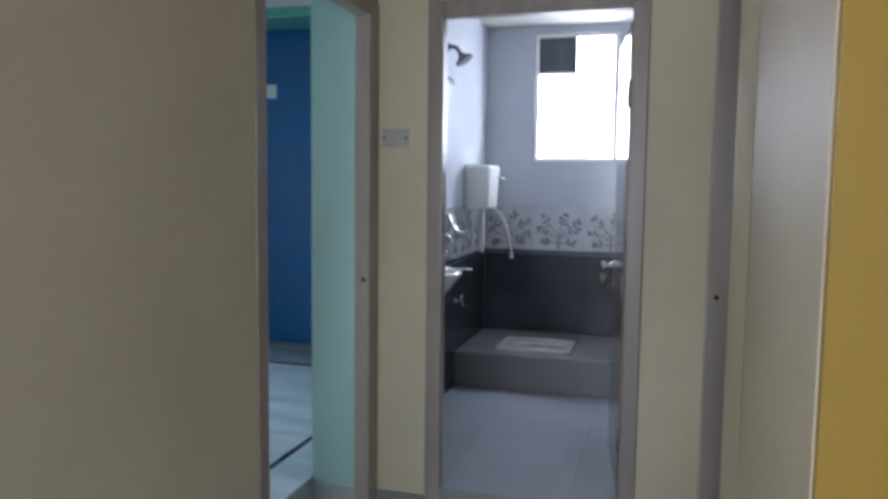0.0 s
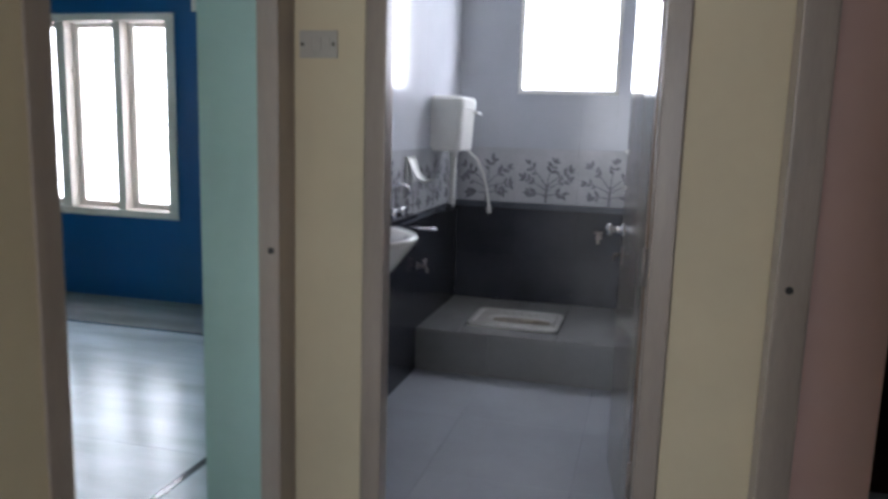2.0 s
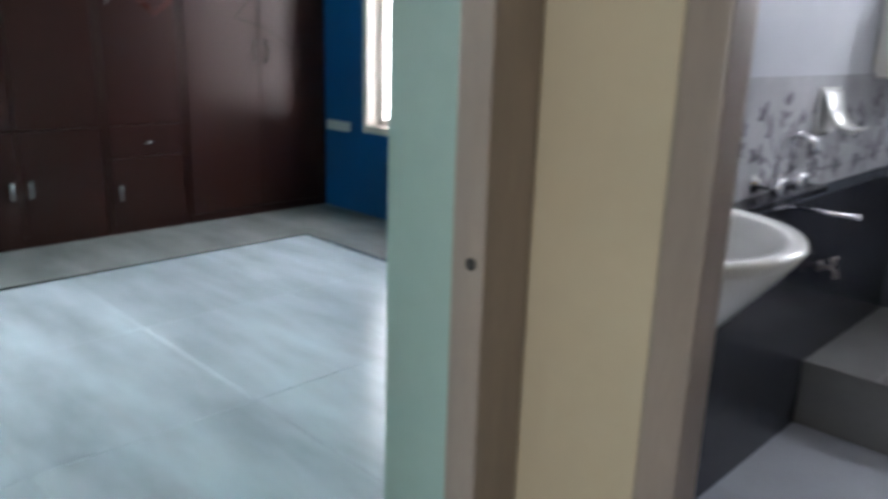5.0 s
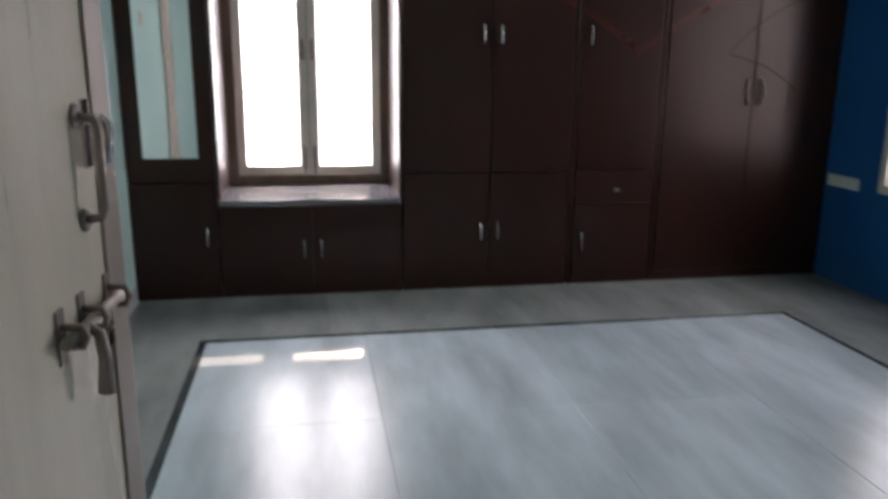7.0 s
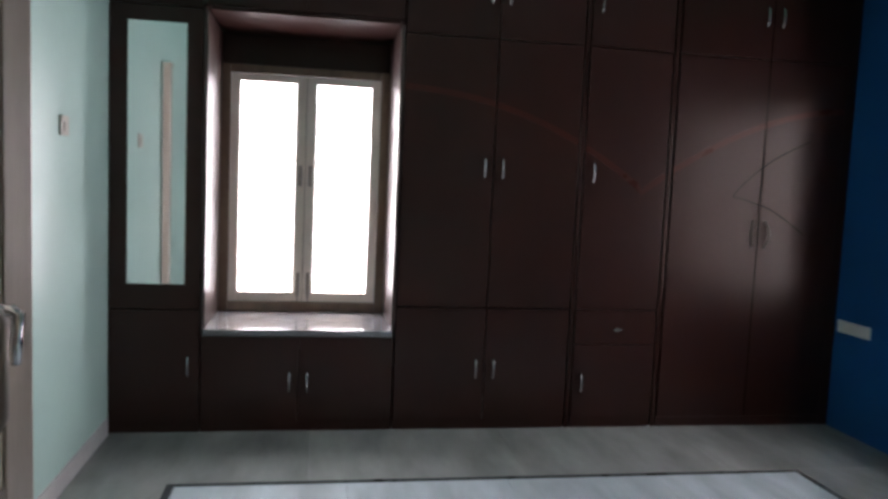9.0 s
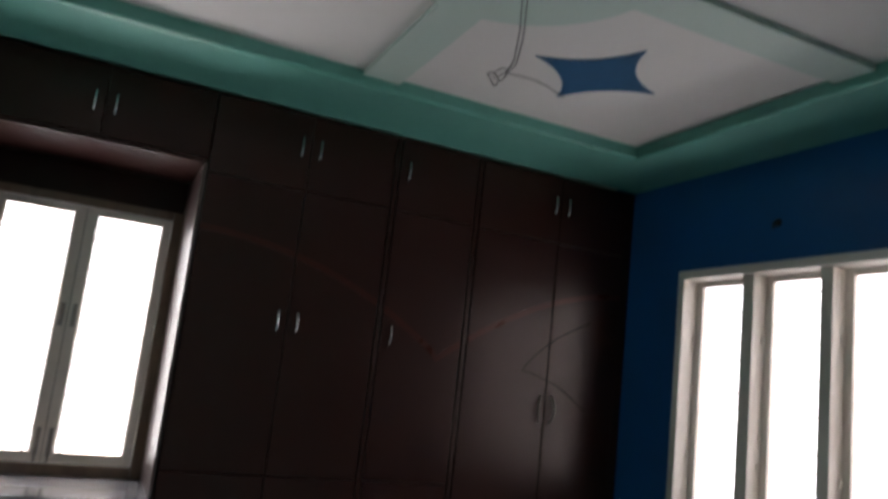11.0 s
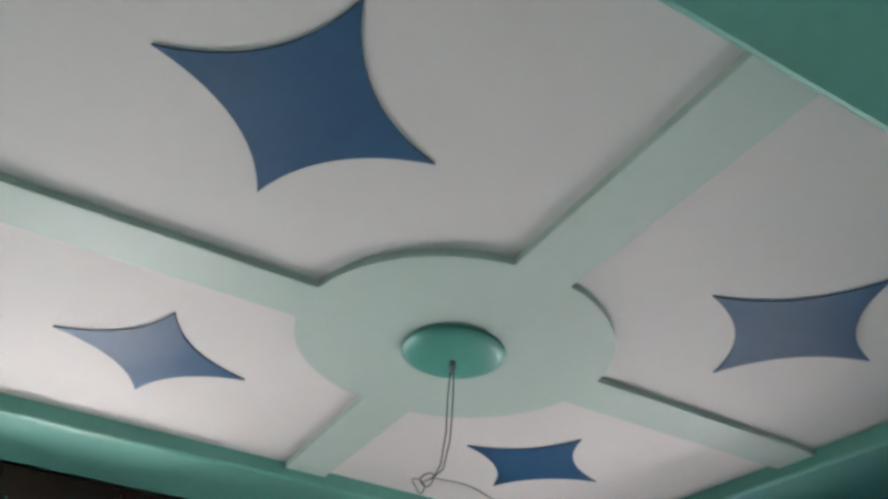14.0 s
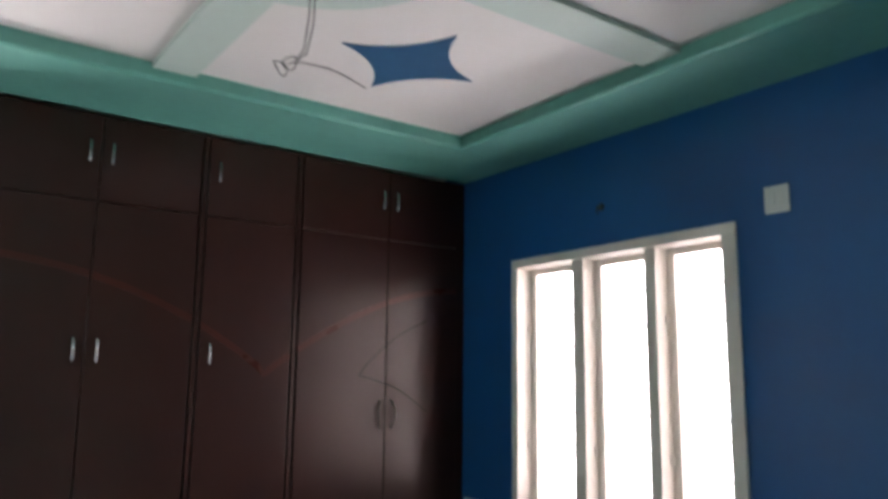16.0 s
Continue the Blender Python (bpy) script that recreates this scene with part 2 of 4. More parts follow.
def loft(bm, loops, smooth=True, caps=True):
    """Skin over closed loops with equal numbers of points."""
    rings = [[bm.verts.new(p) for p in loop] for loop in loops]
    n = len(rings[0])
    for a, b in zip(rings, rings[1:]):
        for k in range(n):
            bm.faces.new((a[k], a[(k + 1) % n], b[(k + 1) % n], b[k])).smooth = smooth
    if caps:
        bm.faces.new(rings[0][::-1])
        bm.faces.new(rings[-1])
    return bm


def prism(bm, outline, z0, z1, mat=0):
    """An upright slab over an outline in plan."""
    lo = [bm.verts.new((x, y, z0)) for x, y in outline]
    hi = [bm.verts.new((x, y, z1)) for x, y in outline]
    n = len(lo)
    fs = [bm.faces.new(lo[::-1]), bm.faces.new(hi)]
    fs += [bm.faces.new((lo[k], lo[(k + 1) % n], hi[(k + 1) % n], hi[k])) for k in range(n)]
    for f in fs:
        f.material_index = mat
    return bm


def part(name, bm, mat, parent=None, label=""):
    """One mesh object; parts go under their thing."""
    bmesh.ops.recalc_face_normals(bm, faces=bm.faces)
    me = bpy.data.meshes.new(name)
    bm.to_mesh(me)
    bm.free()
    for m in mat if isinstance(mat, (list, tuple)) else [mat]:
        me.materials.append(M[m])
    ob = new(name, me)
    if parent:
        ob.parent = parent
    if label:
        ob["label"] = label
    return ob


def structure(name, bm, mat, label, category):
    return tagged(part(name, bm, mat), label, category, kind="structure")


def thing(name, label, category, group="", at=None):
    e = new(name)
    if at is not None:
        e.matrix_world = at
    return tagged(e, label, category, group)

# ---- large structure ----
BX0, BX1, BY0, BY1 = -3.93, 0.06, -1.58, 2.845      # bedroom: wardrobe front, east, south, north
HX0, HX1, HY = 0.387, 1.885, 0.12                   # passage: west, east, end wall
TX0, TX1, TY0, TY1 = 0.28, 1.78, 0.26, 2.827        # bathroom
TOP, HEAD = 2.95, 2.2
HZ = -0.12                                           # passage floor, one low step below the rooms

# passage and living area
structure("wall_hall_west", boxes((0.315, HX0, -6.2, -1.0, HZ, TOP), (0.315, HX0, -1.0, HY - 0.002, HEAD + 0.08, TOP)), "cream", "cream painted plaster wall of the passage", "wall")
structure("wall_hall_end", slab_wall("y", HY, TY0 - 0.018, (0.2625, 0.63, 1.61, 2.15), (HZ, HEAD + 0.08, TOP), [(1, 0)]), "cream", "cream painted wall round the bathroom door", "wall")
structure("wall_hall_east", boxes((HX1, 1.965, -1.2, HY - 0.002, HEAD + 0.08, TOP),
                                  (HX1, 1.965, -2.23, -1.2, HZ, TOP)), "cream", "cream painted plaster wall beside the passage", "wall")
structure("trim_plaster_edge", prism(bmesh.new(), [(1.884, -1.37), (1.874, -1.325), (1.8625, -1.26), (1.8575, -1.22), (1.858, -1.205), (1.865, -1.2), (1.884, -1.1985)], HZ + 0.001, HEAD + 0.07), "cream", "swollen cream plaster edge beside the door frame", "trim")
structure("wall_side_room_west", boxes((1.965, 2.183, 0.07, HY - 0.001, HZ, TOP), (1.965, 2.183, -1.17, 0.07, HEAD + 0.05, TOP),
                                       (1.965, 2.183, -2.0, -1.17, HZ, TOP)), "pink", "dusky pink plaster reveal of the side room door", "wall")
structure("wall_living_yellow", boxes((HX1 + 0.003, 6.0, -2.25, -2.23, HZ, TOP), (1.965, 6.0, -2.23, -2.0, HZ, TOP)), "yellow", "mustard yellow painted living room wall", "wall")
# east and south walls are unseen; the window opening is added
structure("wall_living_east", boxes((6.0, 6.2, -6.2, -2.0, HZ, TOP)), "cream", "plain cream living room wall", "wall")
structure("wall_living_south", boxes((HX0, 0.5, -6.2, -6.0, HZ, TOP), (2.2, 6.0, -6.2, -6.0, HZ, TOP), (0.5, 2.2, -6.2, -6.0, HZ, 0.7),
                                     (0.5, 2.2, -6.2, -6.0, 2.3, TOP)), "cream", "unseen cream living room wall with an added window opening", "wall")
# windowless closing walls, added so the doorway view stays dark
structure("wall_side_room", boxes((4.6, 4.8, -2.0, 1.9, HZ, TOP), (2.15, 4.8, 1.9, 2.1, HZ, TOP)), "pink", "dusky pink walls added to keep the side room dark", "wall")
e = thing("cupboard", "dark wood cupboard in the unlit side room", "cupboard")
part("body", boxes((2.2, 4.5, 1.32, 1.898, HZ, 2.4), bevel=0.004), "wood", e)
for k in range(4):
    d = part("door", boxes((2.202 + k * 0.574, 2.772 + k * 0.574, 1.30, 1.319, 0.05, 2.38), bevel=0.003), "wood", e)
    part("handle", boxes((2.25 + k * 0.574, 2.262 + k * 0.574, 1.275, 1.2995, 1.0, 1.12), bevel=0.002), "steel", d)
structure("floor_hall", boxes((0.06, 6.2, -6.2, HY, HZ - 0.15, HZ - 0.002), (2.15, 4.8, HY, 2.1, HZ - 0.15, HZ - 0.002)), "marble", "pale marble floor of passage and living area", "floor")
structure("baseboard_passage", boxes((HX0 + 0.005, 0.631, HY - 0.014, HY - 0.0005, HZ, -0.045), bevel=0.002), "border", "grey stone skirting on the passage end wall", "baseboard")
structure("baseboard_reveal", boxes((0.062, 0.316, 0.064, 0.0795, HZ, -0.04), bevel=0.002), "skirting", "pale marble skirting in the bedroom door reveal", "baseboard")
structure("threshold_bathroom", boxes((0.703, 1.537, HY - 0.016, HY + 0.0025, HZ, 0.003), bevel=0.003), "border", "grey stone riser at the bathroom door", "threshold")
structure("threshold_bedroom", boxes((0.0585, 0.074, -0.929, 0.063, HZ, 0.003), bevel=0.003), "marble", "pale marble riser at the bedroom door", "threshold")
structure("ceiling_hall", boxes((0.262, 6.2, -6.2, HY, TOP, TOP + 0.15), (2.15, 4.8, HY, 2.1, TOP, TOP + 0.15)), "hallceil", "plain cream ceiling of passage and living area", "ceiling")

# bedroom shell
structure("wall_bedroom_east", slab_wall("x", BX1, 0.315, (BY0 - 0.2, -1.0, 0.08, HY - 0.001), (HZ, HEAD + 0.08, TOP), [(1, 0)]), "aqua", "pale aqua painted bedroom wall and door reveal", "wall")
structure("wall_bedroom_inner", boxes((BX1, 0.262, HY - 0.001, BY1 + 0.2, 0, TOP)), "aqua", "pale aqua painted wall between bedroom and bathroom", "wall")
structure("wall_bedroom_south", boxes((-4.75, BX1, BY0 - 0.2, BY0, 0, TOP)), "aqua", "pale aqua painted bedroom wall", "wall")
NX0, NX1, NZ0, NZ1 = -3.44, -1.89, 0.64, 2.165
structure("wall_bedroom_north", slab_wall("y", BY1, BY1 + 0.2, (-4.75, NX0, NX1, BX1), (0, NZ0, NZ1, TOP), [(1, 1)]), "blue", "deep blue painted bedroom wall with a window", "wall")
structure("wall_bedroom_west", slab_wall("x", -4.75, -4.6, (BY0, -1.09, 0.0, BY1), (0, 0.6, 2.14, TOP), [(1, 1)]), "aqua", "bedroom wall behind the wardrobes", "wall")
structure("baseboard_south", boxes((-3.90, 0.058, BY0 + 0.0005, BY0 + 0.014, 0.001, 0.095), bevel=0.002), "skirting", "pale marble skirting along the aqua wall", "baseboard")
# slab out of view, added and sized to cut the floor's sun patch
structure("sunshade", boxes((-6.50, -4.75, -2.2, 1.2, 2.25, 2.35)), "concrete", "unseen concrete slab added to shorten the sun patch", "sunshade")

# bathroom shell
structure("wall_bathroom_west", boxes((0.262, TX0 - 0.012, TY0 - 0.018, TY1 + 0.012, 0, TOP)), "lightgrout", "bathroom wall behind the tiles", "wall")
structure("wall_bathroom_north", slab_wall("y", TY1 + 0.012, TY1 + 0.17, (0.2625, 0.66, 1.31, 2.15), (0, 1.63, 2.63, TOP), [(1, 1)]), "lightgrout", "bathroom wall behind the tiles round the window", "wall")
structure("wall_bathroom_east", boxes((TX1, 2.15, TY0 - 0.018, TY1 + 0.012, 0, TOP)), "lighttile", "pale tiled bathroom wall behind the open door", "wall")
structure("wall_bathroom_south", boxes((TX0, 0.63, TY0 - 0.018, TY0, 0, TOP), (1.61, TX1, TY0 - 0.018, TY0, 0, TOP),
                                       (0.63, 1.61, TY0 - 0.018, TY0, HEAD + 0.08, TOP)), "lighttile", "pale tiled bathroom wall round the door", "wall")
structure("ceiling_bathroom", boxes((TX0 - 0.012, TX1, TY0, TY1 + 0.012, 2.69, 2.8)), "hallceil", "plain cream bathroom ceiling", "ceiling")

# bedroom ceiling: recessed panels, cross bands, ring and stars
CX, CY = -1.862, 0.69
RX0, RX1, RY0, RY1 = -3.285, -0.45, -0.94, 2.32
ZP, ZB = 2.822, 2.795


def arc(cx, cy, r, a0, a1, n):
    return [(cx + r * math.cos(a0 + (a1 - a0) * k / n), cy + r * math.sin(a0 + (a1 - a0) * k / n)) for k in range(n + 1)]


def star_outline(cx, cy, rx, ry, n=12):
    """A four-pointed star with hollow sides."""
    tips = [(rx, 0), (0, ry), (-rx, 0), (0, -ry)]
    out = []
    for i in range(4):
        (x0, y0), (x1, y1) = tips[i], tips[(i + 1) % 4]
        for k in range(n):
            s = k / n
            q = 0.36
            bx, by = (x0 + x1) * q * 0.62, (y0 + y1) * q * 0.62
            out.append((cx + (1 - s) ** 2 * x0 + 2 * s * (1 - s) * bx + s * s * x1, cy + (1 - s) ** 2 * y0 + 2 * s * (1 - s) * by + s * s * y1))
    return out


def bedroom_ceiling():
    bm = bmesh.new()
    box(bm, -4.75, 0.26, BY0 - 0.2, BY1 + 0.2, ZP, ZP + 0.15, mat=0)
    hw, r = 0.098, 0.535
    a = math.asin(hw / r)
    ring = []
    for k, (ex, ey) in enumerate(((RX1, 0), (0, RY1), (RX0, 0), (0, RY0))):
        mid = k * math.pi / 2
        if k % 2 == 0:
            sgn = 1 if k == 0 else -1
            ring += [(ex, CY - hw * sgn), (ex, CY + hw * sgn)]
        else:
            sgn = 1 if k == 1 else -1
            ring += [(CX + hw * sgn, ey), (CX - hw * sgn, ey)]
        ring += arc(CX, CY, r, mid + a, mid + math.pi / 2 - a, 16)
    prism(bm, ring, ZB, ZP - 0.0005, mat=1)
    for sx, sy in ((-2.59, 1.515), (-2.555, -0.175), (-1.17, 1.525), (-1.115, -0.13)):
        prism(bm, star_outline(sx, sy, 0.345, 0.345), ZP - 0.006, ZP - 0.0005, mat=2)
    return structure("ceiling_bedroom", bm, ["white", "palegreen", "star"], "white recessed ceiling with green cross bands and blue stars", "ceiling")


bedroom_ceiling()


def cornice():
    """A lipped soffit that coves down to the walls all round."""
    prof = [(0.0, ZP - 0.0005), (0.0, 2.758), (0.012, 2.750), (0.035, 2.747)]
    for k in range(1, 13):
        s = k / 12
        prof.append((0.035 + s * 0.965, 2.747 + 0.022 * math.sin(s * math.pi) + 0.009 * s))
    bm = bmesh.new()
    rows = []
    for f, z in prof:
        x0, x1 = RX0 + (BX0 - RX0) * f, RX1 + (BX1 - RX1) * f
        y0, y1 = RY0 + (BY0 - RY0) * f, RY1 + (BY1 - RY1) * f
        rows.append([bm.verts.new(p) for p in ((x0, y0, z), (x1, y0, z), (x1, y1, z), (x0, y1, z))])
    for a, b in zip(rows, rows[1:]):
        for k in range(4):
            bm.faces.new((a[k], a[(k + 1) % 4], b[(k + 1) % 4], b[k])).smooth = False
    bm.faces.new([bm.verts.new((x, y, ZP - 0.001)) for x, y in ((BX0, BY0), (BX1, BY0))] + rows[-1][1::-1])
    return structure("cornice", bm, "green", "sea green coved plaster cornice round the ceiling", "cornice")


cornice()


def rose():
    e = thing("ceiling_rose", "domed sea green fan rose on the ceiling ring", "ceiling rose")
    bm = bmesh.new()
    lathe(bm, [(0.165, 0.0), (0.177, -0.006), (0.175, -0.016), (0.150, -0.030), (0.09, -0.040), (0.02, -0.044)], (CX, CY, ZB))
    part("dome", bm, "rosegreen", e)
    bm = bmesh.new()
    tube(bm, [(CX, CY, ZB - 0.040), (CX, CY, ZB - 0.085)], 0.011)
    part("hook_stem", bm, "steel", e)
    return e


rose()


# ---- door frames ----


def door_frame(name, axis, lo, hi, depth0, depth1, head, width, label, wide=0.0):
    """Two jambs and a head; axis x: the opening runs along x."""
    e = thing(name, label, "door frame")
    e["kind"] = "structure"
    for a, b in ((lo, lo + width), (hi - width - wide, hi)):
        bm = bmesh.new()
        if axis == "x":
            box(bm, a, b, depth0, depth1, HZ, head + width, bevel=0.006)
        else:
            box(bm, depth0, depth1, a, b, HZ, head + width, bevel=0.006)
        part("jamb", bm, "frame", e)
    bm = bmesh.new()
    if axis == "x":
        box(bm, lo + width + 0.0005, hi - width - 0.0005, depth0 + 0.002, depth1 - 0.002, head, head + width, bevel=0.006)
    else:
        box(bm, depth0 + 0.002, depth1 - 0.002, lo + width + 0.0005, hi - width - wide - 0.0005, head, head + width, bevel=0.006)
    part("head", bm, "frame", e)
    return e


def strike(frame_ob, x, y, z):
    bm = bmesh.new()
    lathe(bm, [(0.011, 0.0), (0.011, -0.0025)], (x, y, z), axis="y", sides=16)
    part("strike_hole", bm, "black", frame_ob, "black latch hole")


f1 = door_frame("door_frame", "y", -1.0, 0.117, 0.317, HX0 + 0.004, HEAD, 0.07, "brown painted wooden door frame of the bedroom", 0.047)
strike(f1, 0.363, 0.0, 1.0)
f2 = door_frame("door_frame", "y", -1.198, 0.117, HX1 - 0.012, 1.963, HEAD, 0.07, "brown painted wooden door frame of the side room", 0.047)
strike(f2, 1.908, 0.0, 1.0)
f3 = door_frame("door_frame", "x", 0.632, 1.608, HY - 0.004, 0.19, HEAD, 0.07, "brown painted wooden door frame of the bathroom")

# ---- bedroom door leaf, open ----


def bedroom_door():
    e = thing("door_leaf", "cream painted bedroom door standing open with sliding bolt", "door", at=pose(0.235, -0.93, 0, 0, 0, 176))
    w, h = 0.93, 2.17
    bm = boxes((0.0, w, 0.0, 0.036, 0.012, h), bevel=0.004)
    part("panel", bm, "leaf", e)
    bm = bmesh.new()
    box(bm, w - 0.075, w + 0.004, -0.006, -0.0005, 0.014, h - 0.004, bevel=0.003)
    part("edge_moulding", bm, "frame", e, "brown edge lipping")
    # tall pull handle with two posts
    bm = bmesh.new()
    x, z0, z1 = w - 0.140, 1.135, 1.31
    tube(bm, [(x, -0.002, z0 + 0.012), (x, -0.026, z0 + 0.016), (x, -0.032, z0 + 0.03), (x, -0.032, z1 - 0.03), (x, -0.026, z1 - 0.016), (x, -0.002, z1 - 0.012)], 0.0065)
    for z in (z0 + 0.012, z1 - 0.012):
        lathe(bm, [(0.017, -0.0005), (0.017, -0.004), (0.012, -0.007)], (x, 0, z), axis="y", sides=16)
    part("pull_handle", bm, "pull", e, "dull brown pull handle")
    # latch lever by the edge
    bm = bmesh.new()
    box(bm, w - 0.118, w - 0.092, -0.005, -0.0005, 1.22, 1.32, bevel=0.002)
    tube(bm, [(w - 0.105, -0.004, 1.29), (w - 0.105, -0.028, 1.29), (w - 0.108, -0.036, 1.285), (w - 0.115, -0.036, 1.255), (w - 0.117, -0.034, 1.225)], 0.008)
    part("latch_lever", bm, "chrome", e, "chrome latch lever")
    # long sliding bolt with hasp
    bm = bmesh.new()
    z = 1.013
    tube(bm, [(w - 0.30, -0.020, z), (w - 0.052, -0.020, z)], 0.009)
    part("bolt_bar", bm, "pull", e)
    for x in (w - 0.27, w - 0.19, w - 0.08):
        bm = bmesh.new()
        box(bm, x - 0.013, x + 0.013, -0.004, -0.0005, z - 0.038, z + 0.038, bevel=0.002)
        tube(bm, [(x, -0.003, z - 0.014), (x, -0.03, z - 0.014), (x, -0.036, z), (x, -0.03, z + 0.014), (x, -0.003, z + 0.014)], 0.005)
        part("bolt_bracket", bm, "pull", e)
    bm = bmesh.new()
    tube(bm, [(w - 0.23, -0.022, z), (w - 0.23, -0.038, z - 0.01), (w - 0.228, -0.042, z - 0.05), (w - 0.226, -0.038, z - 0.10)], 0.010, radii=[0.008, 0.009, 0.010, 0.012])
    part("bolt_hasp", bm, "pull", e)
    bm = bmesh.new()
    x, zs, r = w - 0.10, z - 0.062, 0.013
    tube(bm, [(x - r, -0.006, zs - r), (x + r, -0.006, zs - r), (x + r, -0.006, zs + r), (x - r, -0.006, zs + r), (x - r, -0.006, zs - r)], 0.0045)
    part("staple_plate", bm, "bronze", e, "dark square staple")
    for z in (0.3, 1.1, 1.9):
        bm = bmesh.new()
        tube(bm, [(-0.008, 0.004, z - 0.05), (-0.008, 0.004, z + 0.05)], 0.008)
        part("hinge", bm, "steel", e)
    return e


bedroom_door()


def bathroom_door():
    e = thing("door_leaf", "glossy grey laminate bathroom door standing open inward", "door", at=pose(1.532, 0.205, 0, 0, 0, 97.3))
    w, h = 0.79, 2.17
    part("panel", boxes((0.0, w, -0.034, 0.0, 0.012, h), bevel=0.003), "bathleaf", e)
    part("edge_strip", boxes((0.001, 0.048, 0.0005, 0.004, 0.02, h - 0.01), bevel=0.001), "brownedge", e, "brown teak lipping")
    bm = bmesh.new()
    lathe(bm, [(0.026, 0.0005), (0.026, 0.006), (0.014, 0.010), (0.012, 0.045), (0.023, 0.050), (0.024, 0.062), (0.016, 0.071), (0.004, 0.073)], (w - 0.07, 0, 1.02), axis="y", sides=24)
    part("knob", bm, "chrome", e, "round chrome lock knob")
    bm = bmesh.new()
    box(bm, w - 0.085, w - 0.055, 0.0005, 0.004, 0.88, 0.95, bevel=0.001)
    tube(bm, [(w - 0.07, 0.004, 0.92), (w - 0.07, 0.03, 0.92), (w - 0.06, 0.034, 0.90)], 0.006)
    part("escutcheon", bm, "bronze", e, "small dark key plate")
    for z in (1.19, 1.33):
        bm = bmesh.new()
        box(bm, w - 0.07, w - 0.015, 0.0005, 0.003, z - 0.009, z + 0.009, bevel=0.001)
        tube(bm, [(w - 0.08, 0.009, z), (w - 0.008, 0.009, z)], 0.004)
        tube(bm, [(w - 0.05, 0.009, z), (w - 0.05, 0.020, z)], 0.003)
        part("tower_bolt", bm, "steel", e, "steel tower bolt")
    for z in (0.3, 1.0, 1.85):
        bm = bmesh.new()
        box(bm, 0.0, 0.032, 0.0045, 0.0065, z - 0.06, z + 0.06)
        tube(bm, [(-0.004, 0.008, z - 0.06), (-0.004, 0.008, z + 0.06)], 0.008)
        part("hinge", bm, "pull", e, "dull brass hinge")
    return e


bathroom_door()

# ---- wardrobe wall ----
FX, DOOR = BX0, 0.020


def pull(parent, y, z, side=1, h=0.125):
    """A slim bow handle."""
    bm = bmesh.new()
    pts = []
    for k in range(9):
        s = k / 8
        pts.append((FX + 0.002 + 0.026 * math.sin(math.pi * s) ** 0.45, y, z - h / 2 + h * s))
    tube(bm, pts, 0.0055, radii=[0.007, 0.0065, 0.0055, 0.005, 0.005, 0.005, 0.0055, 0.0065, 0.007])
    part("handle", bm, "chrome", parent, "slim chrome bow handle")


def bow_pull(parent, y, z, side, h=0.165):
    """A dark handle that bows away from the joint."""
    bm = bmesh.new()
    pts = []
    for k in range(11):
        s = k / 10
        bow = math.sin(math.pi * s)
        pts.append((FX + 0.002 + 0.024 * bow ** 0.5, y + side * 0.020 * bow, z - h / 2 + h * s))
    tube(bm, pts, 0.007, radii=[0.0055 + 0.0025 * math.sin(math.pi * k / 10) for k in range(11)])
    part("handle", bm, "bronze", parent, "dark bronze curved handle")


def wave(y):
    """Height of the long inlaid line at y, in three arcs."""
    if y < 1.46:
        s = (y + 0.1) / 1.56
        return 2.0 - 0.53 * s ** 2.2
    s = (y - 1.46) / 1.38
    return 1.45 + 0.56 * math.sin(min(s, 1.0) * math.pi / 2) ** 0.9


def ribbon(pts, width):
    """A flat inlaid line on the door face."""
    bm = bmesh.new()
    pts = [Vector((y, z)) for y, z in pts]
    quads = []
    for i, p in enumerate(pts):
        d = (pts[min(i + 1, len(pts) - 1)] - pts[max(i - 1, 0)]).normalized()
        n = Vector((-d.y, d.x)) * width / 2
        quads.append([bm.verts.new((FX + h, q.x, q.y)) for q, h in ((p + n, -0.001), (p + n, 0.0012), (p - n, 0.0012), (p - n, -0.001))])
    for a, b in zip(quads, quads[1:]):
        for k in range(4):
            bm.faces.new((a[k], a[(k + 1) % 4], b[(k + 1) % 4], b[k]))
    return bm


def door_panel(parent, y0, y1, z0, z1, handles=(), inlay=False, name="door", g=0.0022):
    bm = boxes((FX - DOOR, FX, y0 + g, y1 - g, z0 + g, z1 - g), bevel=0.003)
    d = part(name, bm, "wood", parent)
    for kind, y, z, side in handles:
        (pull if kind == "slim" else bow_pull)(d, y, z, side)
    if inlay:
        n = 14
        part("inlay", ribbon([(y0 + 0.004 + (y1 - y0 - 0.008) * k / n, wave(y0 + 0.004 + (y1 - y0 - 0.008) * k / n)) for k in range(n + 1)], 0.036), "inlay", d, "reddish curved veneer inlay")
    return d


def carcass(e, y0, y1, z0=0.0, z1=2.742, x1=None):
    part("body", boxes((-4.598, FX - DOOR - 0.014, y0, y1, z0, z1)), "wood", e)
    part("back_stop", boxes((FX - DOOR - 0.0135, FX - DOOR - 0.001, y0 + 0.02, y0 + 0.04, z0 + 0.07, z1 - 0.01)), "wood", e)


def post(e, y0, y1):
    part("post", boxes((FX - DOOR, FX - 0.002, y0 + 0.008, y1 - 0.007, 0.0, 2.742), bevel=0.003), "wood", e)


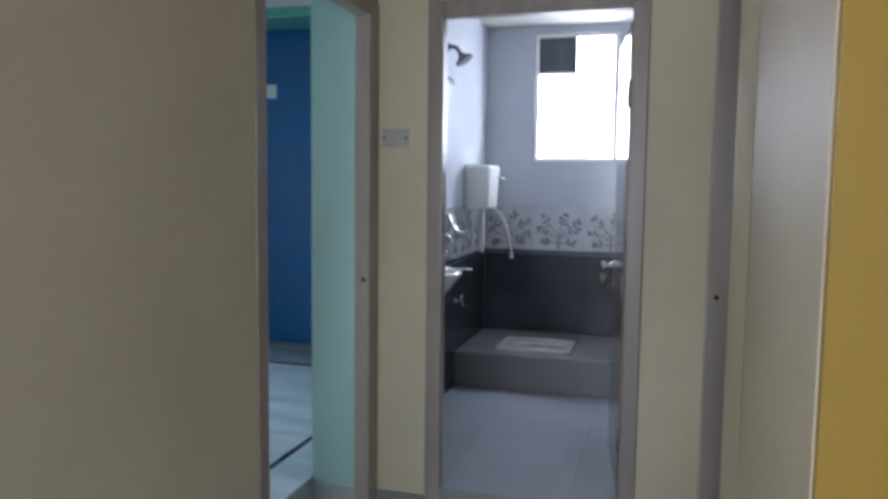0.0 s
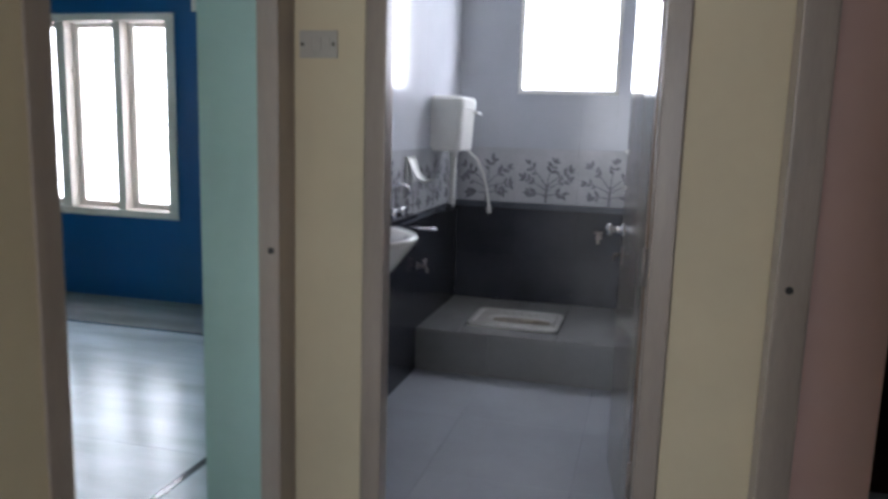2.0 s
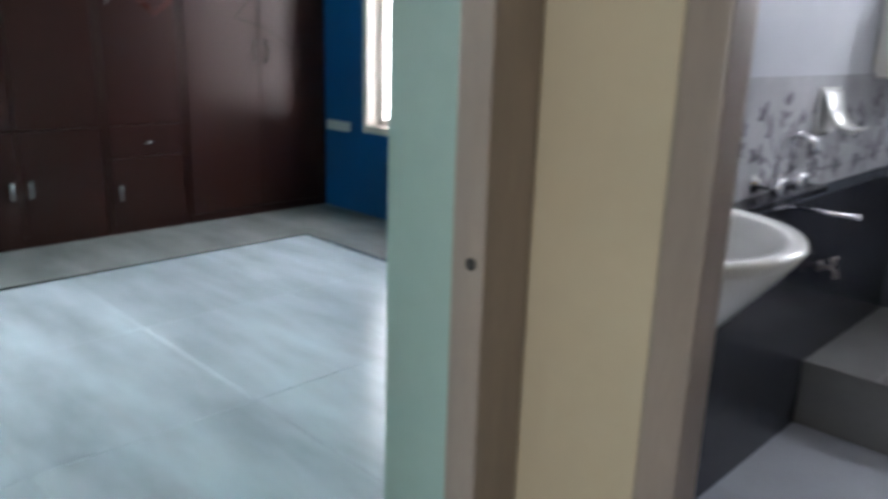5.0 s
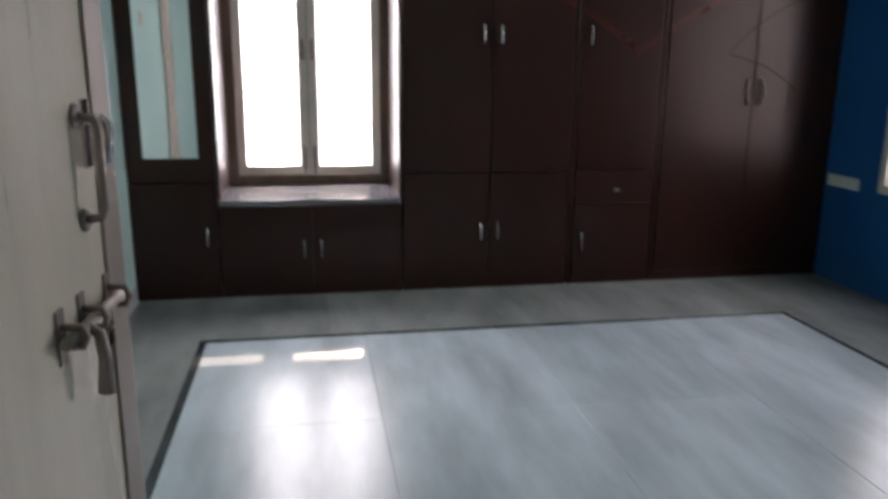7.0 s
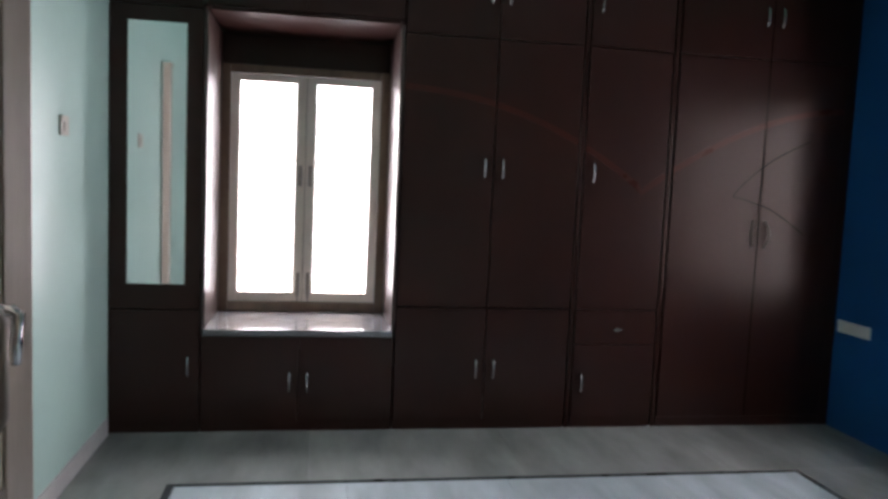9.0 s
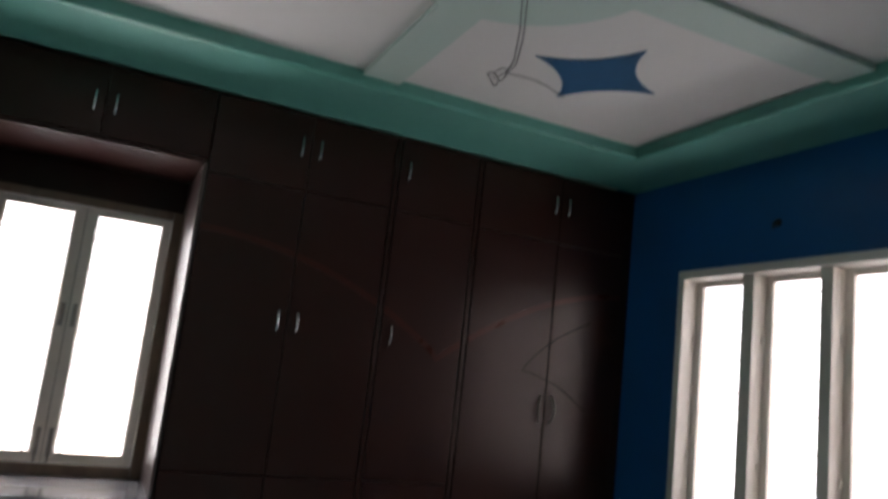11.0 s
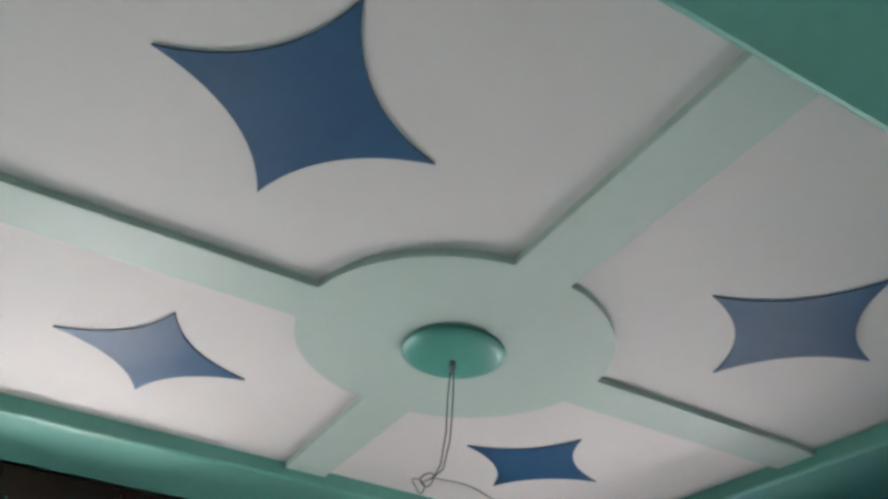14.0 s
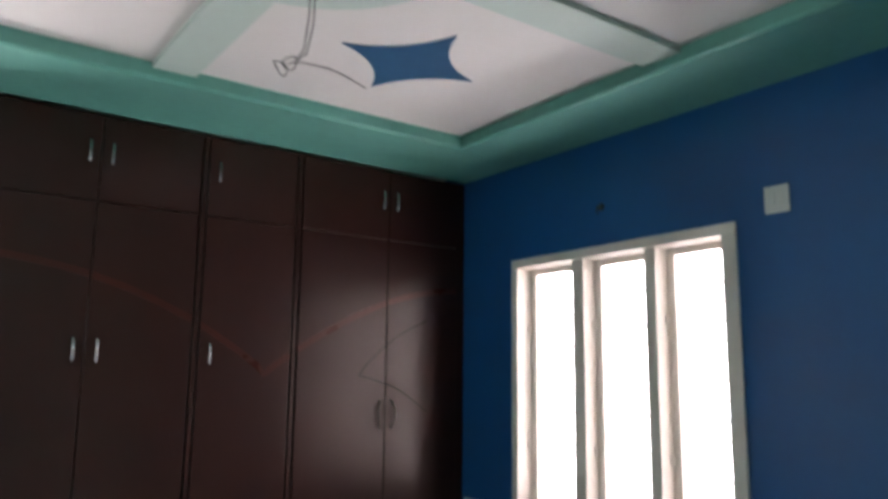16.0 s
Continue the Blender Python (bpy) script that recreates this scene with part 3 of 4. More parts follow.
# cabinet with tall mirror beside the window
e = thing("mirror_cabinet", "narrow dark wood cabinet with tall mirror panel", "cabinet")
carcass(e, -1.578, -1.092)
part("plinth", boxes((FX - DOOR, FX - 0.012, -1.578, -1.092, 0, 0.06)), "wood", e)
door_panel(e, -1.578, -1.092, 0.06, 0.70, [("slim", -1.155, 0.38, 1)])
d = door_panel(e, -1.578, -1.092, 0.70, 2.34)
bm = boxes((FX + 0.0005, FX + 0.005, -1.482, -1.178, 0.842, 2.255), bevel=0.0015)
part("mirror", bm, "mirror", d, "tall plain mirror")
door_panel(e, -1.578, -1.092, 2.34, 2.742, [("slim", -1.155, 2.54, 1)])

# seat cabinet under the window, loft over it
WY0, WY1 = -1.08, -0.012
e = thing("window_seat_cabinet", "low dark wood cabinet with two doors under the window", "cabinet")
part("body", boxes((-4.598, FX - DOOR - 0.002, -1.088, -0.006, 0, 0.555)), "wood", e)
part("plinth", boxes((FX - DOOR, FX - 0.012, -1.088, -0.006, 0, 0.06)), "wood", e)
for y0, y1, hy in ((-1.088, -0.547, -0.598), (-0.547, -0.006, -0.497)):
    door_panel(e, y0, y1, 0.06, 0.555, [("slim", hy, 0.29, 1)])
e2 = thing("window_sill_slab", "polished grey granite sill slab in the window bay", "sill")
part("slab", boxes((-4.60, FX + 0.012, WY0 + 0.002, WY1 - 0.002, 0.557, 0.592), bevel=0.004), "sill", e2)
e = thing("loft_cabinet", "dark wood loft cabinet over the window bay", "cabinet")
part("body", boxes((-4.598, FX - DOOR - 0.002, -1.088, -0.006, 2.36, 2.742)), "wood", e)
part("bay_ceiling", boxes((-4.598, FX - 0.002, WY0 + 0.02, WY1 - 0.02, 2.338, 2.358), bevel=0.002), "wood", e)
for y0, y1, hy in ((-1.088, -0.547, -0.598), (-0.547, -0.006, -0.497)):
    door_panel(e, y0, y1, 2.36, 2.742, [("slim", hy, 2.54, 1)])
e = thing("bay_lining", "glossy dark wood side linings of the window bay", "lining")
part("back_panel", boxes((-4.598, -4.575, -1.069, -0.025, 2.142, 2.336)), "wood", e)
for y0, y1 in ((-1.088, -1.07), (-0.024, -0.006)):
    part("side_panel", boxes((-4.598, FX - 0.001, y0, y1, 0.594, 2.336), bevel=0.002), "lining", e)

# two-door wardrobe
e = thing("wardrobe", "tall dark wood wardrobe with two doors in three tiers", "wardrobe", "fitted wardrobes")
carcass(e, 0.0, 1.05)
part("plinth", boxes((FX - DOOR, FX - 0.012, 0.0, 1.05, 0, 0.06)), "wood", e)
for z0, z1, hz in ((0.06, 0.735, 0.37), (0.735, 2.295, 1.557), (2.295, 2.742, 2.545)):
    door_panel(e, 0.0, 0.54, z0, z1, [("slim", 0.485, hz, 1)], inlay=z0 == 0.735)
    door_panel(e, 0.54, 1.05, z0, z1, [("slim", 0.592, hz, 1)], inlay=z0 == 0.735)
post(e, 1.052, 1.088)

# single-door wardrobe with drawer
e = thing("wardrobe", "narrow dark wood wardrobe with one door and a drawer", "wardrobe", "fitted wardrobes")
carcass(e, 1.052, 1.65)
part("plinth", boxes((FX - DOOR, FX - 0.012, 1.09, 1.61, 0, 0.06)), "wood", e)
door_panel(e, 1.09, 1.612, 0.06, 0.52, [("slim", 1.145, 0.285, 1)])
dr = door_panel(e, 1.09, 1.612, 0.52, 0.735, name="drawer")
bm = bmesh.new()
lathe(bm, [(0.016, 0.0005), (0.016, 0.004), (0.008, 0.008), (0.008, 0.014)], (FX, 1.365, 0.612), axis="x", sides=16)
tube(bm, [(FX + 0.012, 1.34, 0.61), (FX + 0.022, 1.365, 0.614), (FX + 0.012, 1.395, 0.618)], 0.006)
part("lock", bm, "chrome", dr, "chrome drawer lock")
door_panel(e, 1.09, 1.612, 0.735, 2.295, [("slim", 1.148, 1.557, 1)], inlay=True)
door_panel(e, 1.09, 1.612, 2.295, 2.742, [("slim", 1.145, 2.545, 1)])
post(e, 1.614, 1.65)

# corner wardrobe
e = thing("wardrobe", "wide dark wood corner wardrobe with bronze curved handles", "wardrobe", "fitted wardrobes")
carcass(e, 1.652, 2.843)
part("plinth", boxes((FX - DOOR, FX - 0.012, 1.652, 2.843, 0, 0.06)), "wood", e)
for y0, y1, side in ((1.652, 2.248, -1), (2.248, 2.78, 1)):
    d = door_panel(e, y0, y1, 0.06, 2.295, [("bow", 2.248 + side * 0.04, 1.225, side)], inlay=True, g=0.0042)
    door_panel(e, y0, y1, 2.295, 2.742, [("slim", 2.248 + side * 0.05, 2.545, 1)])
    if side < 0:
        part("leaf_line", ribbon([(2.06 + 0.18 * k / 10, 1.45 + 0.185 * (k / 10) ** 0.8) for k in range(11)], 0.008), "groove", d, "thin dark inlaid line")
        part("leaf_line", ribbon([(2.06 + 0.18 * k / 10, 1.45 - 0.045 * (k / 10) ** 1.5) for k in range(11)], 0.008), "groove", d, "thin dark inlaid line")
    else:
        part("leaf_line", ribbon([(2.252 + 0.3 * k / 10, 1.64 + 0.17 * (k / 10) ** 0.8) for k in range(11)], 0.008), "groove", d, "thin dark inlaid line")
        part("leaf_line", ribbon([(2.252 + 0.3 * k / 10, 1.405 - 0.17 * (k / 10) ** 1.3) for k in range(11)], 0.008), "groove", d, "thin dark inlaid line")
# dark strip stands in for the shade in the gap between the doors
part("meeting_strip", boxes((FX - DOOR, FX + 0.0012, 2.2446, 2.2514, 0.065, 2.742), bevel=0.001), "groove", e, "dark strip standing in for shade between the doors")
part("filler", boxes((FX - DOOR, FX - 0.003, 2.782, 2.843, 0.0, 2.742), bevel=0.002), "wood", e)

# ---- windows ----


def west_window():
    e = thing("window_1", "brown wooden bedroom window with two glazed shutters", "window")
    e["kind"] = "structure"
    x0, x1 = -4.60, -4.52
    y0, y1, z0, z1 = -1.07, -0.024, 0.594, 2.14
    fw = 0.058
    for r in ((y0, y0 + fw, z0, z1), (y1 - fw, y1, z0, z1)):
        part("frame_post", boxes((x0, x1, *r), bevel=0.004), "winwood", e)
    for r in ((y0 + fw + 0.001, y1 - fw - 0.001, z0, z0 + 0.06), (y0 + fw + 0.001, y1 - fw - 0.001, z1 - 0.05, z1)):
        part("frame_rail", boxes((x0 + 0.002, x1 - 0.002, *r), bevel=0.004), "winwood", e)
    mid = (y0 + y1) / 2
    part("rebate_strip", boxes((x0 + 0.004, x0 + 0.011, mid - 0.012, mid + 0.012, z0 + 0.064, z1 - 0.054), bevel=0.002), "winwood", e)
    for a, b, outer in ((y0 + fw + 0.002, mid - 0.002, "a"), (mid + 0.002, y1 - fw - 0.002, "b")):
        s = new("shutter")
        s.parent = e
        wa, wb = (0.048, 0.058) if outer == "a" else (0.058, 0.048)
        for r in ((a, a + wa, z0 + 0.062, z1 - 0.052), (b - wb, b, z0 + 0.062, z1 - 0.052)):
            part("stile", boxes((x0 + 0.012, x1 - 0.018, *r), bevel=0.004), "winframe", s)
        for r in ((a + wa + 0.001, b - wb - 0.001, z0 + 0.062, z0 + 0.122), (a + wa + 0.001, b - wb - 0.001, z1 - 0.098, z1 - 0.052)):
            part("rail", boxes((x0 + 0.014, x1 - 0.02, *r), bevel=0.004), "winframe", s)
        # slim beading round the glass
        for r in ((a + wa + 0.001, a + wa + 0.010, z0 + 0.123, z1 - 0.099), (b - wb - 0.010, b - wb - 0.001, z0 + 0.123, z1 - 0.099)):
            part("bead", boxes((x0 + 0.041, x0 + 0.052, *r), bevel=0.002), "winframe", s)
        g = part("pane", boxes((x0 + 0.035, x0 + 0.040, a + wa - 0.004, b - wb + 0.004, z0 + 0.118, z1 - 0.094)), "glass", s)
        g.visible_shadow = False
        m = b - 0.03 if outer == "a" else a + 0.03
        bm = boxes((x1 - 0.0178, x1 - 0.013, m - 0.012, m + 0.012, 1.40, 1.53), bevel=0.002)
        tube(bm, [(x1 - 0.013, m, 1.44), (x1 + 0.012, m, 1.445), (x1 + 0.016, m, 1.47), (x1 + 0.012, m, 1.495), (x1 - 0.013, m, 1.50)], 0.005, sides=8)
        part("shutter_pull", bm, "pull", s, "small dull shutter pull")
        bm = boxes((x1 - 0.0178, x1 - 0.014, m - 0.011, m + 0.011, z0 + 0.10, z0 + 0.25), bevel=0.002)
        tube(bm, [(x1 - 0.010, m, z0 + 0.065), (x1 - 0.010, m, z0 + 0.24)], 0.005, sides=8)
        part("tower_bolt", bm, "pull", s, "dull tower bolt")
        for h in (a + 0.09, b - 0.09):
            bm = bmesh.new()
            tube(bm, [(x1 - 0.020, h, z0 + 0.115), (x1 - 0.002, h, z0 + 0.118), (x1 + 0.004, h, z0 + 0.14), (x1 - 0.001, h, z0 + 0.17)], 0.004, sides=8)
            part("stay_hook", bm, "bronze", s)
    for k in range(1, 8):
        z = z0 + 0.06 + k * (z1 - z0 - 0.1) / 8
        bm = bmesh.new()
        tube(bm, [(-4.63, y0, z), (-4.63, y1, z)], 0.005, sides=6)
        part("grille_bar", bm, "winwood", e)


west_window()


def north_window():
    e = thing("window_2", "beige wooden three-bay window in the blue wall", "window")
    e["kind"] = "structure"
    ya, yb = BY1 - 0.012, BY1 + 0.145
    for r in ((NX0 + 0.001, NX0 + 0.055), (NX1 - 0.075, NX1 - 0.001), (-2.94, -2.855), (-2.43, -2.36)):
        part("frame_post", boxes((r[0], r[1], ya if r[0] in (NX0 + 0.001, NX1 - 0.075) else ya + 0.02, yb, NZ0 + 0.056, NZ1 - 0.056), bevel=0.005), "winframe", e)
    for z0, z1 in ((NZ0 + 0.001, NZ0 + 0.055), (NZ1 - 0.055, NZ1 - 0.001)):
        part("frame_rail", boxes((NX0 + 0.001, NX1 - 0.001, ya, yb, z0, z1), bevel=0.005), "winframe", e)
    for a, b in ((NX0 + 0.057, -2.942), (-2.853, -2.432), (-2.358, NX1 - 0.077)):
        s = new("shutter")
        s.parent = e
        for r in ((a, a + 0.045), (b - 0.022, b)):
            part("stile", boxes((r[0], r[1], yb - 0.045, yb - 0.01, NZ0 + 0.058, NZ1 - 0.058), bevel=0.003), "winframe", s)
        for z0, z1 in ((NZ0 + 0.058, NZ0 + 0.105), (NZ1 - 0.095, NZ1 - 0.058)):
            part("rail", boxes((a + 0.046, b - 0.023, yb - 0.043, yb - 0.012, z0, z1), bevel=0.003), "winframe", s)
        for z in (NZ0 + 0.42, NZ1 - 0.42):
            part("hinge", boxes((a + 0.001, a + 0.012, yb - 0.075, yb - 0.0455, z - 0.022, z + 0.022), bevel=0.002), "winframe", s)
        part("catch", boxes((b - 0.018, b - 0.004, yb - 0.060, yb - 0.0455, NZ0 + 0.62, NZ0 + 0.70), bevel=0.003), "winframe", s)
        g = part("pane", boxes((a + 0.043, b - 0.020, yb - 0.030, yb - 0.025, NZ0 + 0.10, NZ1 - 0.09)), "glass", s)
        g.visible_shadow = False
        bm = bmesh.new()
        tube(bm, [(b - 0.075, yb + 0.002, NZ0 + 0.05), (b - 0.075, yb + 0.002, NZ0 + 0.72)], 0.009, sides=6)
        part("stay_rod", bm, "winwood", e)
        for k in range(1, 15):
            z = NZ0 + 0.06 + k * (NZ1 - NZ0 - 0.12) / 15
            bm = bmesh.new()
            tube(bm, [(a, yb + 0.012, z), (b, yb + 0.012, z)], 0.006, sides=6)
            part("grille_bar", bm, "winframe", e)


north_window()


def bath_window():
    e = thing("window_3", "white bathroom window with a dark vent panel", "window")
    e["kind"] = "structure"
    x0, x1, z0, z1 = 0.662, 1.308, 1.632, 2.628
    ya, yb = TY1 + 0.02, TY1 + 0.08
    for a, b in ((x0, x0 + 0.03), (x1 - 0.03, x1)):
        part("frame_post", boxes((a, b, ya, yb, z0, z1), bevel=0.003), "plastic", e)
    for a, b in ((z0, z0 + 0.03), (z1 - 0.03, z1)):
        part("frame_rail", boxes((x0 + 0.031, x1 - 0.031, ya + 0.002, yb - 0.002, a, b), bevel=0.003), "plastic", e)
    part("vent_panel", boxes((x0 + 0.031, 0.985, ya + 0.01, yb - 0.01, 2.33, z1 - 0.031), bevel=0.003), "bordertile", e, "dark square vent board")
    part("crossbar", boxes((x0 + 0.031, 0.985, ya + 0.005, yb - 0.005, 2.31, 2.329), bevel=0.002), "plastic", e)
    g = part("pane", boxes((x0 + 0.028, x1 - 0.028, yb - 0.02, yb - 0.016, z0 + 0.028, z1 - 0.028)), "glass", e)
    g.visible_shadow = False


bath_window()

# ---- bathroom things ----


def oval(cx, cy, rx, ry, z, n=32, p=2.0):
    out = []
    for k in range(n):
        a = 2 * math.pi * k / n
        c, s = math.cos(a), math.sin(a)
        out.append((cx + rx * math.copysign(abs(c) ** (2 / p), c), cy + ry * math.copysign(abs(s) ** (2 / p), s), z))
    return out


def basin():
    e = thing("wash_basin", "white ceramic wall-hung wash basin near the door", "wash basin")
    cx, cy, top = 0.361, 0.565, 0.985

    def ring(rx, ry, z, back=TX0 + 0.001, shift=0.0):
        return [(max(x, back), y, zz) for x, y, zz in oval(cx + shift, cy, rx, ry, z, 48, 2.0)]
    bm = bmesh.new()
    loft(bm, [ring(0.10, 0.12, top - 0.26, shift=-0.02), ring(0.17, 0.19, top - 0.20), ring(0.25, 0.26, top - 0.10), ring(0.30, 0.305, top - 0.035), ring(0.314, 0.314, top - 0.012),
              ring(0.308, 0.308, top), ring(0.268, 0.27, top - 0.004, back=0.36), ring(0.24, 0.24, top - 0.04, back=0.365), ring(0.17, 0.17, top - 0.11, back=0.37), ring(0.06, 0.05, top - 0.14, back=0.372)])
    part("bowl", bm, "ceramic", e)
    bm = bmesh.new()
    lathe(bm, [(0.022, 0.0), (0.022, 0.003), (0.015, 0.004)], (cx + 0.035, cy, top - 0.1395), sides=20)
    part("drain", bm, "chrome", e)
    bm = bmesh.new()
    tube(bm, [(0.37, cy, top - 0.255), (0.37, cy, 0.56), (0.35, cy, 0.52), (TX0 + 0.002, cy, 0.52)], 0.018)
    part("waste_pipe", bm, "plastic", e)


basin()


def mixer():
    e = thing("mixer_tap", "chrome wall mixer tap with two round handles", "tap")
    for y in (1.26, 1.40):
        bm = bmesh.new()
        lathe(bm, [(0.028, 0.0005), (0.028, 0.006), (0.014, 0.012), (0.014, 0.05), (0.026, 0.055), (0.028, 0.085), (0.018, 0.092)], (TX0, y, 0.985), axis="x", sides=20)
        part("tap_handle", bm, "chrome", e, "round chrome tap handle")
    bm = bmesh.new()
    y = 1.33
    tube(bm, [(TX0 + 0.03, y - 0.07, 0.985), (TX0 + 0.03, y + 0.07, 0.985)], 0.013)
    tube(bm, [(TX0 + 0.03, y, 0.985), (TX0 + 0.032, y, 1.08), (TX0 + 0.05, y, 1.12), (TX0 + 0.085, y + 0.01, 1.128), (TX0 + 0.115, y + 0.02, 1.11), (TX0 + 0.125, y + 0.02, 1.075)], 0.010)
    part("spout", bm, "chrome", e, "curved chrome spout")


mixer()

e = thing("shelf_ledge", "black stone ledge under the mixer tap", "shelf")
part("slab", boxes((TX0 + 0.0005, TX0 + 0.07, 1.05, 1.66, 0.925, 0.945), bevel=0.003), "darktile", e)


def soap_dish():
    e = thing("soap_dish", "white ceramic soap dish on the tiled wall", "soap dish")
    y0, y1 = 1.66, 1.80
    bm = bmesh.new()
    n = 8
    loops = []
    for x, z, th in ((TX0 + 0.001, 1.23, 0.012), (TX0 + 0.018, 1.225, 0.012), (TX0 + 0.035, 1.17, 0.014), (TX0 + 0.06, 1.13, 0.014), (TX0 + 0.10, 1.115, 0.012), (TX0 + 0.125, 1.128, 0.008)):
        w = 0.5 if x < TX0 + 0.05 else 0.42
        m = (y0 + y1) / 2
        hw = (y1 - y0) * w
        loops.append([(x, m - hw, z), (x, m - hw * 0.6, z - th), (x, m + hw * 0.6, z - th), (x, m + hw, z), (x + 0.004, m + hw * 0.85, z + th * 0.5), (x + 0.004, m - hw * 0.85, z + th * 0.5)])
    loft(bm, loops)
    part("dish", bm, "ceramic", e)
    part("back_plate", boxes((TX0 + 0.0005, TX0 + 0.012, y0 - 0.005, y1 + 0.005, 1.10, 1.245), bevel=0.004), "ceramic", e)


soap_dish()


def cistern():
    e = thing("cistern", "white plastic high-level cistern with flush pipe", "cistern")
    x0, x1, y0, y1, z0, z1 = TX0 + 0.012, 0.478, 2.10, 2.46, 1.265, 1.585
    def ring(g, z, r=0.03):
        return [(x, y, z) for x, y in
                [(x0, y0 + g), (x1 - g - r, y0 + g), (x1 - g - r * 0.3, y0 + g + r * 0.3), (x1 - g, y0 + g + r),
                 (x1 - g, y1 - g - r), (x1 - g - r * 0.3, y1 - g - r * 0.3), (x1 - g - r, y1 - g), (x0, y1 - g)]]
    bm = bmesh.new()
    loft(bm, [ring(0.028, z0), ring(0.016, z0 + 0.008), ring(0.010, z0 + 0.12), ring(0.004, z1 - 0.075)], smooth=False)
    part("tank", bm, "plastic", e)
    bm = bmesh.new()
    loft(bm, [ring(0.0, z1 - 0.073), ring(0.0, z1 - 0.02), ring(0.012, z1 - 0.004), ring(0.04, z1)], smooth=False)
    part("lid", bm, "plastic", e)
    part("wall_plate", boxes((TX0 + 0.0005, TX0 + 0.011, y0 + 0.02, y1 - 0.02, z0 + 0.02, z1 - 0.02)), "plastic", e)
    bm = bmesh.new()
    tube(bm, [(x1 - 0.004, y1 - 0.07, z1 - 0.09), (x1 + 0.018, y1 - 0.07, z1 - 0.09), (x1 + 0.024, y1 - 0.03, z1 - 0.092), (x1 + 0.024, y1 + 0.02, z1 - 0.10)], 0.008)
    part("flush_lever", bm, "plastic", e)
    bm = bmesh.new()
    ym = 2.28
    tube(bm, [(0.385, ym, z0), (0.385, ym, z0 - 0.03)], 0.026)
    tube(bm, [(0.385, ym, z0 - 0.03), (0.385, ym, 0.95), (0.375, ym, 0.925)], 0.018)
    part("flush_pipe", bm, "plastic", e, "white flush pipe")
    bm = bmesh.new()
    tube(bm, [(0.375, ym, 0.945), (0.37, ym, 0.91)], 0.022)
    part("pipe_seal", bm, "black", e, "black rubber pipe seal")
    bm = bmesh.new()
    pts = [(0.44, 2.40, z0), (0.455, 2.42, z0 - 0.015), (0.49, 2.46, z0 - 0.05), (0.52, 2.505, z0 - 0.13), (0.54, 2.54, z0 - 0.23), (0.553, 2.56, z0 - 0.33), (0.556, 2.565, 0.905)]
    tube(bm, pts, 0.008)
    part("hose", bm, "plastic", e, "thin white inlet hose")
    bm = bmesh.new()
    tube(bm, [(0.556, 2.565, 0.91), (0.557, 2.566, 0.87)], 0.015, radii=[0.012, 0.016])
    part("hose_nut", bm, "plastic", e)


cistern()


def small_tap(x, y, z, axis, label):
    e = thing("tap", label, "tap", "bathroom taps")
    d = Vector((1, 0, 0)) if axis == "x" else Vector((0, -1, 0))
    s = Vector((0, 1, 0)) if axis == "x" else Vector((1, 0, 0))
    p = Vector((x, y, z))
    bm = bmesh.new()
    tube(bm, [p + d * 0.0008, p + d * 0.006], 0.020, sides=16)
    tube(bm, [p + d * 0.006, p + d * 0.04, p + d * 0.055 + Vector((0, 0, -0.008)), p + d * 0.06 + Vector((0, 0, -0.035))], 0.008)
    part("body", bm, "pull", e)
    bm = bmesh.new()
    tube(bm, [p + d * 0.045 + Vector((0, 0, 0.009)), p + d * 0.045 + Vector((0, 0, 0.035))], 0.008)
    tube(bm, [p + d * 0.045 + Vector((0, 0, 0.035)) - s * 0.028, p + d * 0.045 + Vector((0, 0, 0.035)) + s * 0.028], 0.006)
    part("handle", bm, "pull", e)


small_tap(TX0, 1.92, 0.615, "x", "small chrome tap on the dark tiled wall")
small_tap(1.24, TY1, 0.72, "y", "small chrome tap over the squat toilet")


def towel_rod():
    e = thing("towel_rod", "thin chrome swing bar standing out from the tiled wall", "towel rod")
    y, z = 1.447, 0.9
    bm = bmesh.new()
    lathe(bm, [(0.022, 0.0008), (0.022, 0.006), (0.013, 0.011), (0.013, 0.028)], (TX0, y, z), axis="x", sides=16)
    part("wall_flange", bm, "chrome", e)
    bm = bmesh.new()
    tube(bm, [(TX0 + 0.026, y, z), (0.51, y, z)], 0.0062)
    part("bar", bm, "chrome", e)
    bm = bmesh.new()
    lathe(bm, [(0.006, -0.012), (0.009, -0.008), (0.009, 0.004), (0.004, 0.008)], (0.512, y, z), axis="x", sides=12)
    part("end_cap", bm, "chrome", e)


towel_rod()


